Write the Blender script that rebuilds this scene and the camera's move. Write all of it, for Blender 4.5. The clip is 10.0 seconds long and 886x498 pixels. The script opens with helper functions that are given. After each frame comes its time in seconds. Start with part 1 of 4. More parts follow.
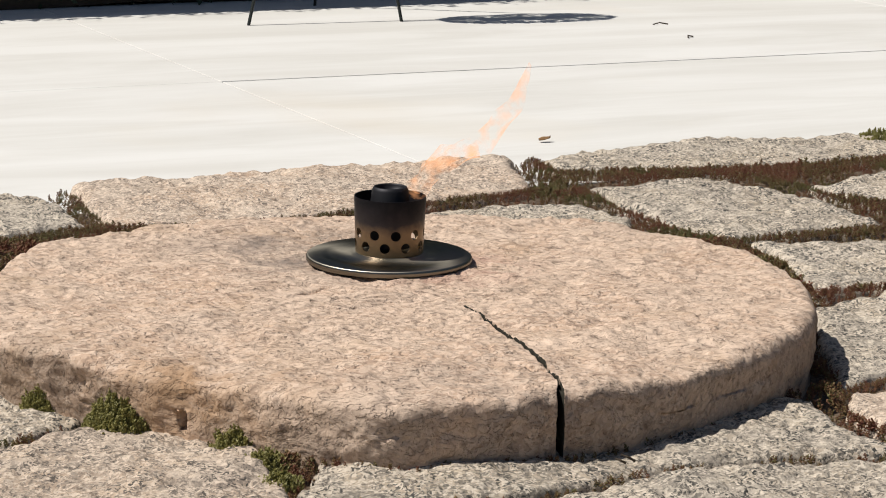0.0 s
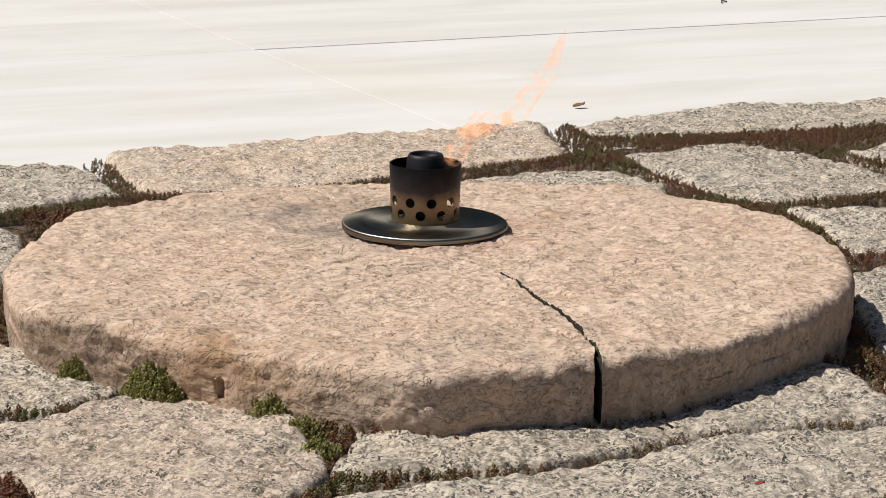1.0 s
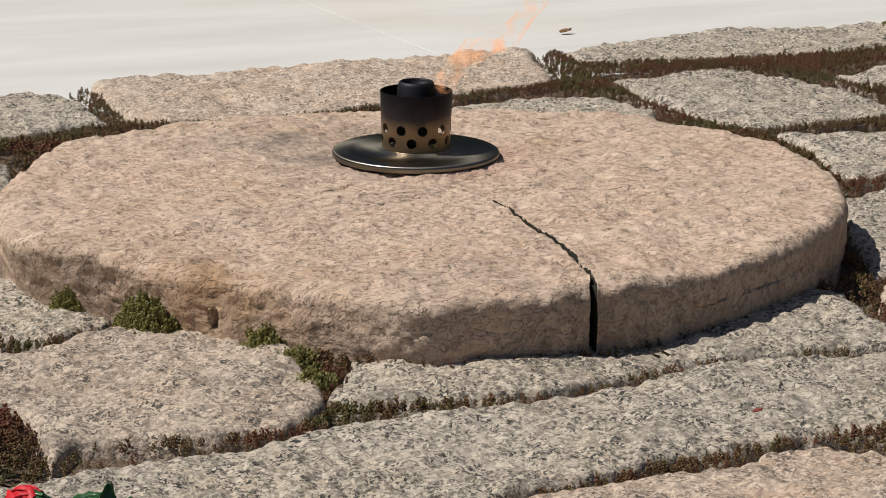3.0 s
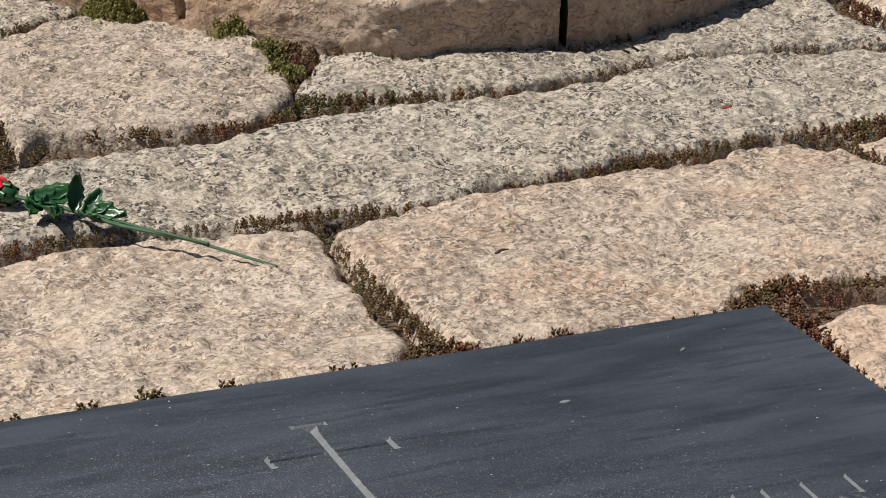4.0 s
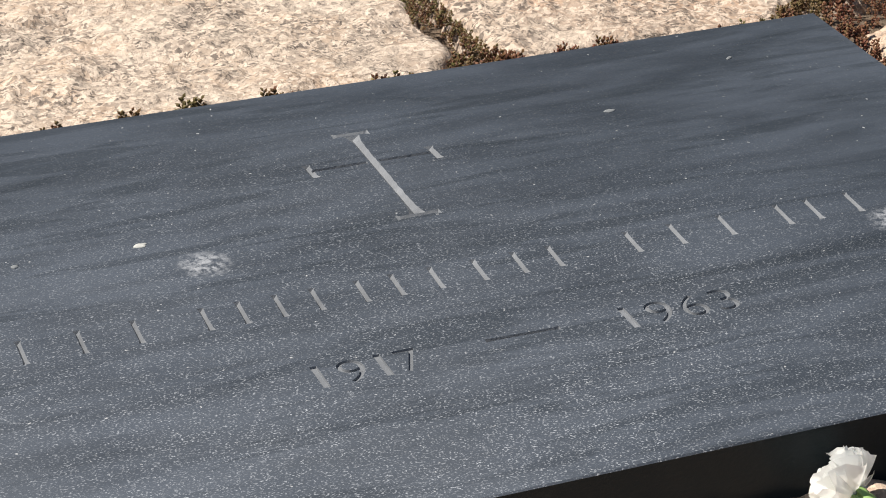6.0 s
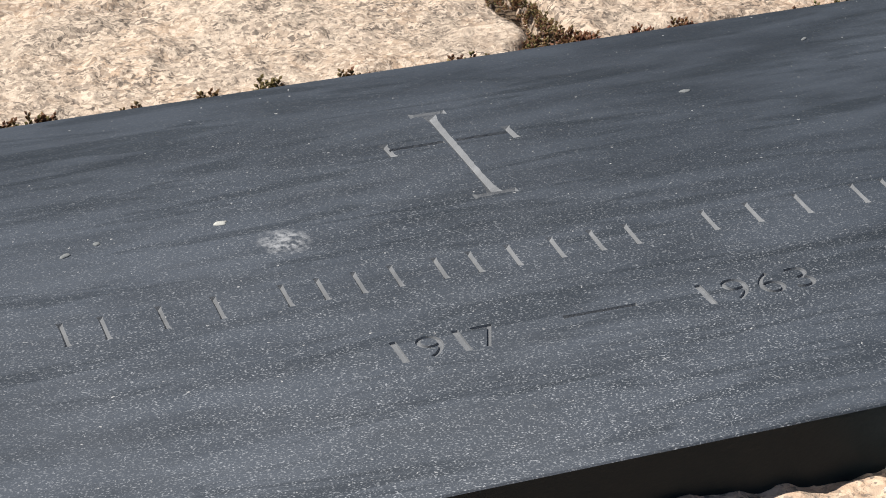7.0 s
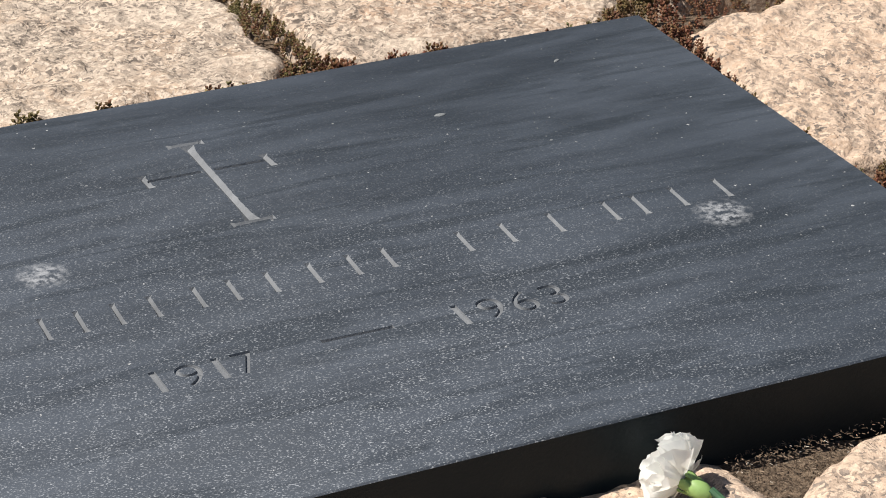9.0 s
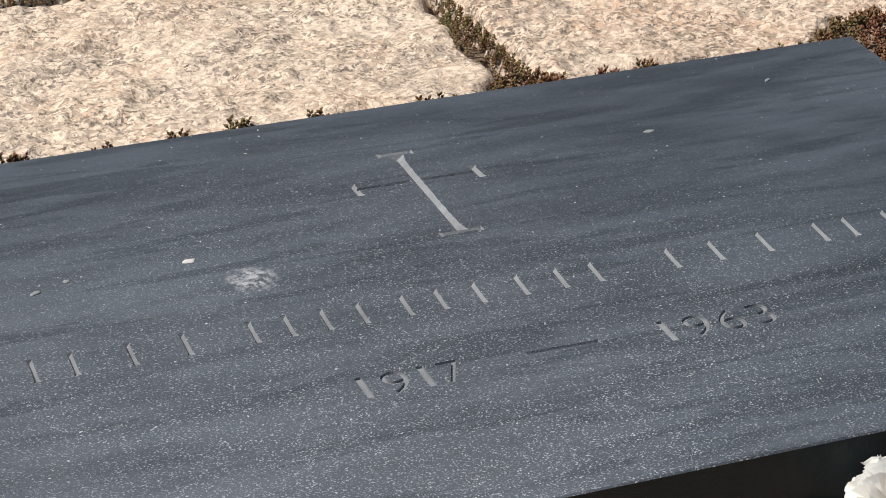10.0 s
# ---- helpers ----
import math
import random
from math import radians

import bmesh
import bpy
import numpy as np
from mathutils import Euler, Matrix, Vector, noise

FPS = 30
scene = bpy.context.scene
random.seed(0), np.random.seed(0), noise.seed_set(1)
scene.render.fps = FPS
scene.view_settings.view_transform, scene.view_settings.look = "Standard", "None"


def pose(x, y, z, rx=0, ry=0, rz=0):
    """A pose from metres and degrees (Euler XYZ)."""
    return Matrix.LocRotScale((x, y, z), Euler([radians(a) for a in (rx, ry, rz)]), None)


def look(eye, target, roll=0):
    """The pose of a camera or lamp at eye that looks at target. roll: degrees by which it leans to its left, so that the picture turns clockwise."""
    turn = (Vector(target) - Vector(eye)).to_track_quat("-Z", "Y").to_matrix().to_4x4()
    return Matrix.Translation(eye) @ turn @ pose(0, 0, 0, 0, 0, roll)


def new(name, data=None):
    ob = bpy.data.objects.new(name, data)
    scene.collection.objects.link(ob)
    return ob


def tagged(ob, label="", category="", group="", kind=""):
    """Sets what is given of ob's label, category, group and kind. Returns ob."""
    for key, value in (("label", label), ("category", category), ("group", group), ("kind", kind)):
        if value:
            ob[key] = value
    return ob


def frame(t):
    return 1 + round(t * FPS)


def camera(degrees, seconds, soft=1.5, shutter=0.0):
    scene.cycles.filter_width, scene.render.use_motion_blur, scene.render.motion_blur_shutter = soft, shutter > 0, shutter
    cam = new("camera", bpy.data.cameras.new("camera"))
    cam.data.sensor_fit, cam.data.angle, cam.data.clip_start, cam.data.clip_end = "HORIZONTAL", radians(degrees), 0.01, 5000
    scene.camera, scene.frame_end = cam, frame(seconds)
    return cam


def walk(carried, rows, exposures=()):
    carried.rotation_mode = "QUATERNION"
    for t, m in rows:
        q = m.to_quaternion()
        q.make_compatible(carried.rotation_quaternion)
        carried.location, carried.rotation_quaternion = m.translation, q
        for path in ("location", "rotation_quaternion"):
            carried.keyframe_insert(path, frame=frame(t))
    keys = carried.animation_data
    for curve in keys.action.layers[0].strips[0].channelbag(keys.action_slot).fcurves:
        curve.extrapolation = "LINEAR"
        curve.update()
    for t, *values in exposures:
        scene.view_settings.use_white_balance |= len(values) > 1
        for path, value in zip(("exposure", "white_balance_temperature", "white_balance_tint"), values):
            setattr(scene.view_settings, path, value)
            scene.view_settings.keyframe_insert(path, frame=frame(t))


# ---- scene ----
cam = camera(19.35, 10.0, soft=1.0)

# seconds, eye x, y, z, heading to the right, tilt down, lean to the left (degrees)
PATH = [
    (0.0, 0.028, -0.024, 1.162, -0.294, 12.189, 1.278),
    (0.5, 0.025, -0.020, 1.160, -0.783, 12.513, 1.101),
    (1.0, 0.021, -0.018, 1.161, -1.004, 12.931, 0.836),
    (1.5, 0.022, -0.018, 1.164, -1.249, 12.825, 0.505),
    (2.0, 0.019, -0.011, 1.165, -1.401, 13.119, 0.292),
    (2.2, 0.019, -0.011, 1.164, -1.387, 13.340, 0.266),
    (3.3, -0.012, 0.003, 1.161, -0.086, 16.025, 0.869),
    (3.5, -0.011, 0.004, 1.162, 0.065, 17.494, 0.990),
    (4.0, -0.013, 0.013, 1.161, 0.504, 21.355, 1.508),
    (4.5, -0.014, 0.020, 1.156, 1.085, 24.265, 1.898),
    (5.0, -0.014, 0.027, 1.154, 1.142, 26.081, 1.966),
    (5.5, -0.014, 0.032, 1.151, 0.557, 27.179, 1.658),
    (5.7, -0.010, 0.034, 1.160, 0.141, 27.655, 1.540),
    (6.8, -0.018, 0.017, 1.154, -1.745, 28.098, 0.569),
    (7.0, -0.021, 0.011, 1.154, -2.045, 28.093, 0.559),
    (7.5, -0.020, 0.003, 1.156, -2.213, 28.666, 0.521),
    (8.0, -0.012, -0.004, 1.160, -1.093, 28.687, 0.719),
    (8.5, 0.002, -0.005, 1.164, 1.007, 28.121, 0.945),
    (9.0, 0.012, -0.013, 1.167, 3.073, 27.461, 1.177),
    (9.5, 0.015, -0.020, 1.167, 2.758, 27.119, 1.015),
    (10.0, -0.005, -0.019, 1.163, -1.614, 27.104, 0.742),
]


def aim(x, y, z, turn, down, lean):
    a, b = radians(turn), radians(down)
    ahead = Vector((math.sin(a) * math.cos(b), math.cos(a) * math.cos(b), -math.sin(b)))
    return look((x, y, z), Vector((x, y, z)) + ahead * 4, lean)


walk(cam, [(t, aim(*row)) for t, *row in PATH],
     exposures=[(0.0, 0.05), (2.2, -0.05), (3.5, -0.28), (4.0, -0.04), (4.5, 0.22), (5.5, 0.45), (7.5, 0.34), (10.0, 0.38)])

# ---- light ----
SUN_ELEVATION, SUN_FROM = 56.0, (-0.993, -0.11)
world = bpy.data.worlds.new("sky")
scene.world = world
world.use_nodes = True
wn = world.node_tree
sky = wn.nodes.new("ShaderNodeTexSky")
sky.sky_type, sky.sun_disc = "NISHITA", False
sky.sun_elevation, sky.sun_rotation = radians(SUN_ELEVATION), math.atan2(SUN_FROM[0], SUN_FROM[1])
wn.links.new(sky.outputs[0], wn.nodes["Background"].inputs[0])
wn.nodes["Background"].inputs[1].default_value = 0.052
sun = new("sun", bpy.data.lights.new("sun", "SUN"))
sun.data.energy, sun.data.angle, sun.data.color = 4.9, radians(0.53), (1.0, 0.95, 0.87)
ce = math.cos(radians(SUN_ELEVATION))
sun.matrix_world = look((SUN_FROM[0] * ce * 20, SUN_FROM[1] * ce * 20, math.sin(radians(SUN_ELEVATION)) * 20), (0, 0, 0))


# ---- materials ----
class Mat:
    """A small builder of node materials in object coordinates."""

    def __init__(self, name, rough=0.8, metal=0.0, spec=0.5):
        self.m = bpy.data.materials.new(name)
        self.m.use_nodes = True
        self.t = self.m.node_tree
        self.b = self.t.nodes["Principled BSDF"]
        self.b.inputs["Roughness"].default_value = rough
        self.b.inputs["Metallic"].default_value = metal
        self.b.inputs["Specular IOR Level"].default_value = spec
        self.co = self.t.nodes.new("ShaderNodeTexCoord").outputs["Object"]

    def node(self, kind, **values):
        n = self.t.nodes.new(kind)
        for key, v in values.items():
            n.inputs[key.replace("_", " ")].default_value = v
        return n

    def link(self, a, b):
        self.t.links.new(a, b)

    def stretch(self, sx, sy, sz, rz=0.0):
        n = self.t.nodes.new("ShaderNodeMapping")
        n.inputs["Scale"].default_value = (sx, sy, sz)
        n.inputs["Rotation"].default_value = (0, 0, radians(rz))
        self.link(self.co, n.inputs["Vector"])
        return n.outputs[0]

    def noise(self, scale, detail=4.0, rough=0.55, co=None, bend=0.0):
        n = self.node("ShaderNodeTexNoise", Scale=scale, Detail=detail, Roughness=rough, Distortion=bend)
        self.link(co or self.co, n.inputs["Vector"])
        return n.outputs["Fac"]

    def cells(self, scale, co=None, feature="F1"):
        n = self.node("ShaderNodeTexVoronoi", Scale=scale)
        n.feature = feature
        self.link(co or self.co, n.inputs["Vector"])
        return n.outputs["Distance"]

    def ramp(self, fac, *stops):
        n = self.t.nodes.new("ShaderNodeValToRGB")
        r = n.color_ramp
        for k, (p, c) in enumerate(stops):
            s = r.elements[k] if k < 2 else r.elements.new(p)
            s.position = p
            s.color = (*c, 1) if isinstance(c, tuple) else (c, c, c, 1)
        self.link(fac, n.inputs[0])
        return n.outputs[0]

    def mix(self, fac, a, b, how="MIX"):
        n = self.t.nodes.new("ShaderNodeMix")
        n.data_type, n.blend_type = "RGBA", how
        for socket, v in ((n.inputs[0], fac), (n.inputs[6], a), (n.inputs[7], b)):
            if isinstance(v, tuple):
                socket.default_value = (*v, 1)
            elif isinstance(v, (int, float)):
                socket.default_value = v
            else:
                self.link(v, socket)
        return n.outputs[2]

    def math(self, how, a, b=0.0):
        n = self.t.nodes.new("ShaderNodeMath")
        n.operation = how
        for socket, v in zip(n.inputs, (a, b)):
            if isinstance(v, (int, float)):
                socket.default_value = v
            else:
                self.link(v, socket)
        return n.outputs[0]

    def colour(self, c):
        if isinstance(c, tuple):
            self.b.inputs["Base Color"].default_value = (*c, 1)
        else:
            self.link(c, self.b.inputs["Base Color"])
        return self

    def rough(self, fac):
        self.link(fac, self.b.inputs["Roughness"])
        return self

    def bump(self, *layers):
        """layers: (height, distance in metres, strength)."""
        last = None
        for h, distance, strength in layers:
            n = self.node("ShaderNodeBump", Strength=strength, Distance=distance)
            self.link(h, n.inputs["Height"])
            if last:
                self.link(last, n.inputs["Normal"])
            last = n.outputs[0]
        self.link(last, self.b.inputs["Normal"])
        return self


def granite(name, pale, mid, tint, fleck, flecks=0.5, warm=0.5, chip=0.5, stains_and_shade=False):
    """Weathered granite: crystals of two sizes, warm and grey patches, thin seams and a flaked relief."""
    g = Mat(name, 0.88, spec=0.25)
    # crystals with ragged borders
    drift = g.node("ShaderNodeTexNoise", Scale=90.0, Detail=3.0)
    g.link(g.co, drift.inputs["Vector"])
    bent = g.t.nodes.new("ShaderNodeVectorMath")
    bent.operation = "MULTIPLY_ADD"
    g.link(drift.outputs["Color"], bent.inputs[0])
    bent.inputs[1].default_value = (0.016, 0.016, 0.016)
    g.link(g.co, bent.inputs[2])

    def crystal(scale):
        n = g.node("ShaderNodeTexVoronoi", Scale=scale)
        g.link(bent.outputs[0], n.inputs["Vector"])
        split = g.t.nodes.new("ShaderNodeSeparateColor")
        g.link(n.outputs["Color"], split.inputs[0])
        return split.outputs[0], split.outputs[1]

    big, big_b = crystal(80 if stains_and_shade else 145)
    small, small_b = crystal(170 if stains_and_shade else 240)
    base = g.mix(g.ramp(g.noise(6.5, 7, 0.7, bend=0.4), (0.40, 0.0), (0.60, 1.0)), mid, pale)
    patch = g.ramp(g.noise(4.2, 6, 0.65, bend=0.8), (0.44, 0.0), (0.60, 1.0))
    base = g.mix(g.math("MULTIPLY", patch, warm), base, tint, "MULTIPLY")
    cluster = g.ramp(g.noise(15, 5, 0.65, bend=0.4), (0.36, 0.25), (0.58, 1.0))
    light = tuple(min(0.88, v * (1.12 if stains_and_shade or pale[0] > 0.6 else 1.24)) for v in pale)
    grey = tuple(0.40 * a + 0.52 * b for a, b in zip(mid, fleck))
    base = g.mix(g.math("MULTIPLY", g.ramp(big, (0.60, 0.0), (0.72, 0.75)), 1.0), base, light)
    base = g.mix(g.math("MULTIPLY", g.ramp(big_b, (0.16 + 0.16 * flecks, 1.0), (0.26 + 0.16 * flecks, 0.0)), g.math("MULTIPLY", cluster, min(1.0, flecks * (0.6 if stains_and_shade else 0.95)))), base, grey)
    base = g.mix(g.ramp(small, (0.72, 0.0), (0.80, 0.65)), base, light)
    base = g.mix(g.math("MULTIPLY", g.ramp(small_b, (0.08 + 0.15 * flecks, 1.0), (0.14 + 0.15 * flecks, 0.0)), g.math("MULTIPLY", cluster, min(1.0, flecks * 1.1))), base, fleck)
    seams = g.ramp(g.noise(9, 6, 0.7, g.stretch(0.45, 1.5, 1.0, 20), 0.6), (0.56, 0.0), (0.66, 1.0))
    base = g.mix(g.math("MULTIPLY", seams, flecks * 0.55), base, tuple(0.5 * a + 0.35 * b for a, b in zip(mid, fleck)))
    wander = g.noise(10, 5, 0.6, g.stretch(0.8, 1.3, 1.0, 10), 0.8)
    line = g.ramp(g.math("ABSOLUTE", g.math("SUBTRACT", wander, 0.5)), (0.0, 1.0), (0.010, 0.0))
    line = g.math("MULTIPLY", line, g.ramp(g.noise(16, 4, 0.6), (0.54, 0.0), (0.60, 1.0)))
    base = g.mix(g.math("MULTIPLY", line, 0.2 if stains_and_shade else 0.45), base, tuple(v * 0.6 for v in fleck))
    if stains_and_shade:
        # patches of soot and brown stain, and one of shade laid into the colour
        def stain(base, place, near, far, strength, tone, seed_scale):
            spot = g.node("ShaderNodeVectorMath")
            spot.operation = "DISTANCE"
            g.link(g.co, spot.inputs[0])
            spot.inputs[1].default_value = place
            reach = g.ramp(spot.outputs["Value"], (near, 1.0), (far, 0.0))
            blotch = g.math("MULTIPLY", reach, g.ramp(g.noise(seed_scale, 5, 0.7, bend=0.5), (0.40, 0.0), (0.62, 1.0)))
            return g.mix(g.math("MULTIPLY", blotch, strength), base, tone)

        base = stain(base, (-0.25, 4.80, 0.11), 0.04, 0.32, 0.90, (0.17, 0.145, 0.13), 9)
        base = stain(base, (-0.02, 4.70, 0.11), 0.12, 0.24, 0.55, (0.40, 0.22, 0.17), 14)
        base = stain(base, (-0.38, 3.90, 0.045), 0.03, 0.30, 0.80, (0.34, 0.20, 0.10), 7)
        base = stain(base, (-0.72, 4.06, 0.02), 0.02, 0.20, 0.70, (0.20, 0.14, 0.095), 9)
        # not a stain: grey tone that paints shade on the stone's front side
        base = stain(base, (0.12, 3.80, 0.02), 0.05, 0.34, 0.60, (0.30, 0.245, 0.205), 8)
        rust = g.ramp(g.noise(5, 5, 0.65), (0.55, 0.0), (0.68, 1.0))
        base = g.mix(g.math("MULTIPLY", rust, 0.35), base, (0.46, 0.31, 0.19))
        pits = g.ramp(g.noise(42, 3, 0.6, g.stretch(0.6, 1.2, 1.0, 25)), (0.61, 0.0), (0.66, 1.0))
        base = g.mix(g.math("MULTIPLY", pits, 0.5), base, fleck)
    info = g.t.nodes.new("ShaderNodeObjectInfo").outputs["Random"]
    shift = g.ramp(info, (0.0, 0.93), (1.0, 1.06))
    g.colour(g.mix(1.0, base, shift, "MULTIPLY"))
    flakes = g.ramp(g.noise(17, 6, 0.62, g.stretch(0.7, 1.25, 1.0, 14), 0.3), (0.36, 0.0), (0.375, 0.25), (0.45, 0.3), (0.462, 0.55), (0.53, 0.6), (0.54, 0.85), (0.62, 0.9), (0.63, 1.0))
    return g.bump((flakes, 0.016, chip), (g.noise(62, 5, 0.62), 0.014, 0.40 if stains_and_shade else 0.5), (small, 0.0022, 0.08 if stains_and_shade else 0.35), (line, -0.006, 0.25 if stains_and_shade else 0.5)).m


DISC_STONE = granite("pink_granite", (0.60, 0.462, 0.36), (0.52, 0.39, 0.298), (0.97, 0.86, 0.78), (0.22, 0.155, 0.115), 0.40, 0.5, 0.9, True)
GREY_STONE = granite("grey_granite", (0.500, 0.437, 0.36), (0.362, 0.314, 0.258), (0.98, 0.91, 0.80), (0.052, 0.050, 0.046), 0.95, 0.6)
BUFF_STONE = granite("buff_granite", (0.49, 0.405, 0.325), (0.37, 0.30, 0.24), (0.97, 0.87, 0.77), (0.075, 0.066, 0.058), 0.85, 0.6)
TAN_STONE = granite("tan_granite", (0.548, 0.450, 0.362), (0.435, 0.350, 0.278), (0.96, 0.85, 0.76), (0.12, 0.098, 0.084), 0.74, 0.75)
ROSY_STONE = granite("rosy_granite", (0.525, 0.425, 0.338), (0.405, 0.320, 0.252), (0.96, 0.82, 0.73), (0.11, 0.089, 0.075), 0.76, 0.85)
PALE_STONE = granite("pale_granite", (0.605, 0.462, 0.352), (0.50, 0.365, 0.270), (0.97, 0.88, 0.80), (0.13, 0.115, 0.105), 0.7, 0.6, 0.4)


def soil_material():
    g = Mat("dark_soil", 0.95, spec=0.15)
    c = g.mix(g.ramp(g.noise(160, 4, 0.7), (0.4, 0.0), (0.65, 1.0)), (0.09, 0.066, 0.048), (0.26, 0.19, 0.135))
    litter = g.ramp(g.noise(420, 2, 0.5, g.stretch(0.4, 1.6, 1, 35)), (0.62, 0.0), (0.68, 1.0))
    c = g.mix(g.math("MULTIPLY", litter, 0.7), c, (0.36, 0.29, 0.22))
    return g.colour(c).bump((g.noise(200, 5, 0.7), 0.006, 1.0)).m


def marble_material():
    g = Mat("white_marble", 0.5, spec=0.4)
    vein = g.ramp(g.noise(1.6, 6, 0.6, g.stretch(0.5, 2.6, 1, -26), 0.6), (0.36, 0.0), (0.62, 1.0))
    c = g.mix(vein, (0.64, 0.625, 0.59), (0.73, 0.72, 0.695))
    tan = g.ramp(g.noise(0.55, 4, 0.5), (0.58, 0.0), (0.75, 1.0))
    c = g.mix(g.math("MULTIPLY", tan, 0.5), c, (0.66, 0.58, 0.46))
    dirt = g.ramp(g.noise(7, 6, 0.65, g.stretch(0.5, 2.0, 1, -26)), (0.66, 0.0), (0.8, 1.0))
    c = g.mix(g.math("MULTIPLY", dirt, 0.35), c, (0.45, 0.42, 0.37))
    return g.colour(c).bump((g.noise(60, 4), 0.001, 0.3)).m


SLATE_HIGH = 0.06
BLOTS = ((-0.8042, -0.3213, 0.025), (-0.1745, -0.4634, 0.028))


def slate_material(cut=False):
    g = Mat("cut_slate" if cut else "honed_slate", 0.6 if cut else 0.42, spec=0.45)
    along = g.stretch(1.0, 5.0, 1.0, 7)
    bands = g.ramp(g.noise(5, 5, 0.55, along, 0.3), (0.3, 0.0), (0.7, 1.0))
    if cut:
        c = g.mix(bands, (0.12, 0.127, 0.138), (0.21, 0.22, 0.235))
        return g.colour(c).bump((g.noise(500, 3), 0.001, 0.5)).m
    c = g.mix(bands, (0.017, 0.021, 0.027), (0.030, 0.035, 0.043))
    veins = g.ramp(g.noise(4, 6, 0.6, g.stretch(0.8, 7.0, 1.0, 5), 0.8), (0.52, 0.0), (0.60, 1.0))
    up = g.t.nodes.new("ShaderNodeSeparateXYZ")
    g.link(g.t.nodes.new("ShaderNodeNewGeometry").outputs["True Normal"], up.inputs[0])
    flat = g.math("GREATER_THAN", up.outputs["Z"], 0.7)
    bloom = g.math("MULTIPLY", flat, g.math("MULTIPLY", g.ramp(g.noise(2.2, 6, 0.6), (0.34, 0.6), (0.66, 1.0)), g.ramp(g.noise(5, 6, 0.6, along, 0.3), (0.36, 0.5), (0.58, 1.0))))
    c = g.mix(g.math("MULTIPLY", bloom, 0.45), c, (0.115, 0.136, 0.172))
    # whitish film; its near-left strength also puts sky sheen into the colour
    film_sheen = g.node("ShaderNodeVectorMath")
    film_sheen.operation = "DISTANCE"
    g.link(g.co, film_sheen.inputs[0])
    film_sheen.inputs[1].default_value = (-0.92, -0.66, SLATE_HIGH)
    film_sheen = g.math("MULTIPLY", g.ramp(film_sheen.outputs["Value"], (0.05, 1.0), (0.75, 0.0)), g.ramp(g.noise(3.5, 6, 0.65), (0.32, 0.35), (0.64, 1.0)))
    c = g.mix(g.math("MULTIPLY", g.math("MULTIPLY", film_sheen, flat), 0.36), c, (0.17, 0.185, 0.21))
    c = g.mix(g.math("MULTIPLY", veins, 0.45), c, (0.020, 0.025, 0.031))
    speck = g.math("MULTIPLY", flat, g.ramp(g.noise(620, 2, 0.5, g.stretch(0.75, 1.15, 1, 14)), (0.56, 0.0), (0.66, 1.0)))
    dense = g.node("ShaderNodeVectorMath")
    dense.operation = "DISTANCE"
    g.link(g.co, dense.inputs[0])
    dense.inputs[1].default_value = (-0.75, -0.80, SLATE_HIGH)
    dense = g.math("MULTIPLY", g.ramp(dense.outputs["Value"], (0.20, 1.0), (0.80, 0.10)), g.ramp(g.noise(6, 5, 0.6), (0.3, 0.55), (0.6, 1.0)))
    c = g.mix(g.math("MULTIPLY", g.math("MULTIPLY", g.math("MULTIPLY", speck, g.ramp(g.noise(130, 3, 0.6), (0.40, 0.25), (0.62, 1.0))), dense), 0.95), c, (0.46, 0.48, 0.51))
    bright = g.math("MULTIPLY", flat, g.ramp(g.noise(200, 2, 0.5), (0.72, 0.0), (0.75, 1.0)))
    c = g.mix(g.math("MULTIPLY", bright, 0.8), c, (0.5, 0.5, 0.5))
    for x, y, r in BLOTS:
        n = g.node("ShaderNodeVectorMath")
        n.operation = "DISTANCE"
        g.link(g.co, n.inputs[0])
        n.inputs[1].default_value = (x, y, 0.06)
        inside = g.ramp(n.outputs["Value"], (r * 0.55, 1.0), (r * 1.1, 0.0))
        mottle = g.ramp(g.noise(130, 4, 0.7), (0.42, 0.0), (0.62, 1.0))
        c = g.mix(g.math("MULTIPLY", g.math("MULTIPLY", inside, mottle), 0.75), c, (0.42, 0.43, 0.45))
    # upright sides darker and bluer: their shade is put into the colour
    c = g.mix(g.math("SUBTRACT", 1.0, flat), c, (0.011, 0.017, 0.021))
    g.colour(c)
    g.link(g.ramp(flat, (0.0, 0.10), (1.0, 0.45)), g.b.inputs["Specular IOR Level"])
    g.rough(g.ramp(g.noise(7, 5, 0.6, along), (0.3, 0.26), (0.7, 0.4)))
    return g.bump((g.noise(300, 4, 0.6, g.stretch(0.6, 1.4, 1, 14)), 0.0012, 0.35), (g.noise(6, 3, 0.5, along), 0.006, 0.15)).m


def sedum_material():
    g = Mat("sedum", 0.7, spec=0.3)
    island = g.t.nodes.new("ShaderNodeNewGeometry").outputs["Random Per Island"]
    c = g.ramp(island, (0.0, (0.075, 0.036, 0.022)), (0.3, (0.15, 0.068, 0.034)), (0.55, (0.16, 0.095, 0.040)), (0.8, (0.12, 0.108, 0.036)), (1.0, (0.26, 0.18, 0.085)))
    red = g.ramp(g.noise(5.5, 4), (0.47, 0.0), (0.60, 1.0))
    c = g.mix(g.math("MULTIPLY", red, 0.55), c, (0.19, 0.060, 0.040))
    green = g.ramp(g.noise(7.5, 4, bend=0.5), (0.53, 0.0), (0.62, 1.0))
    c = g.mix(g.math("MULTIPLY", green, 0.6), c, (0.095, 0.115, 0.035))
    return g.colour(c).m


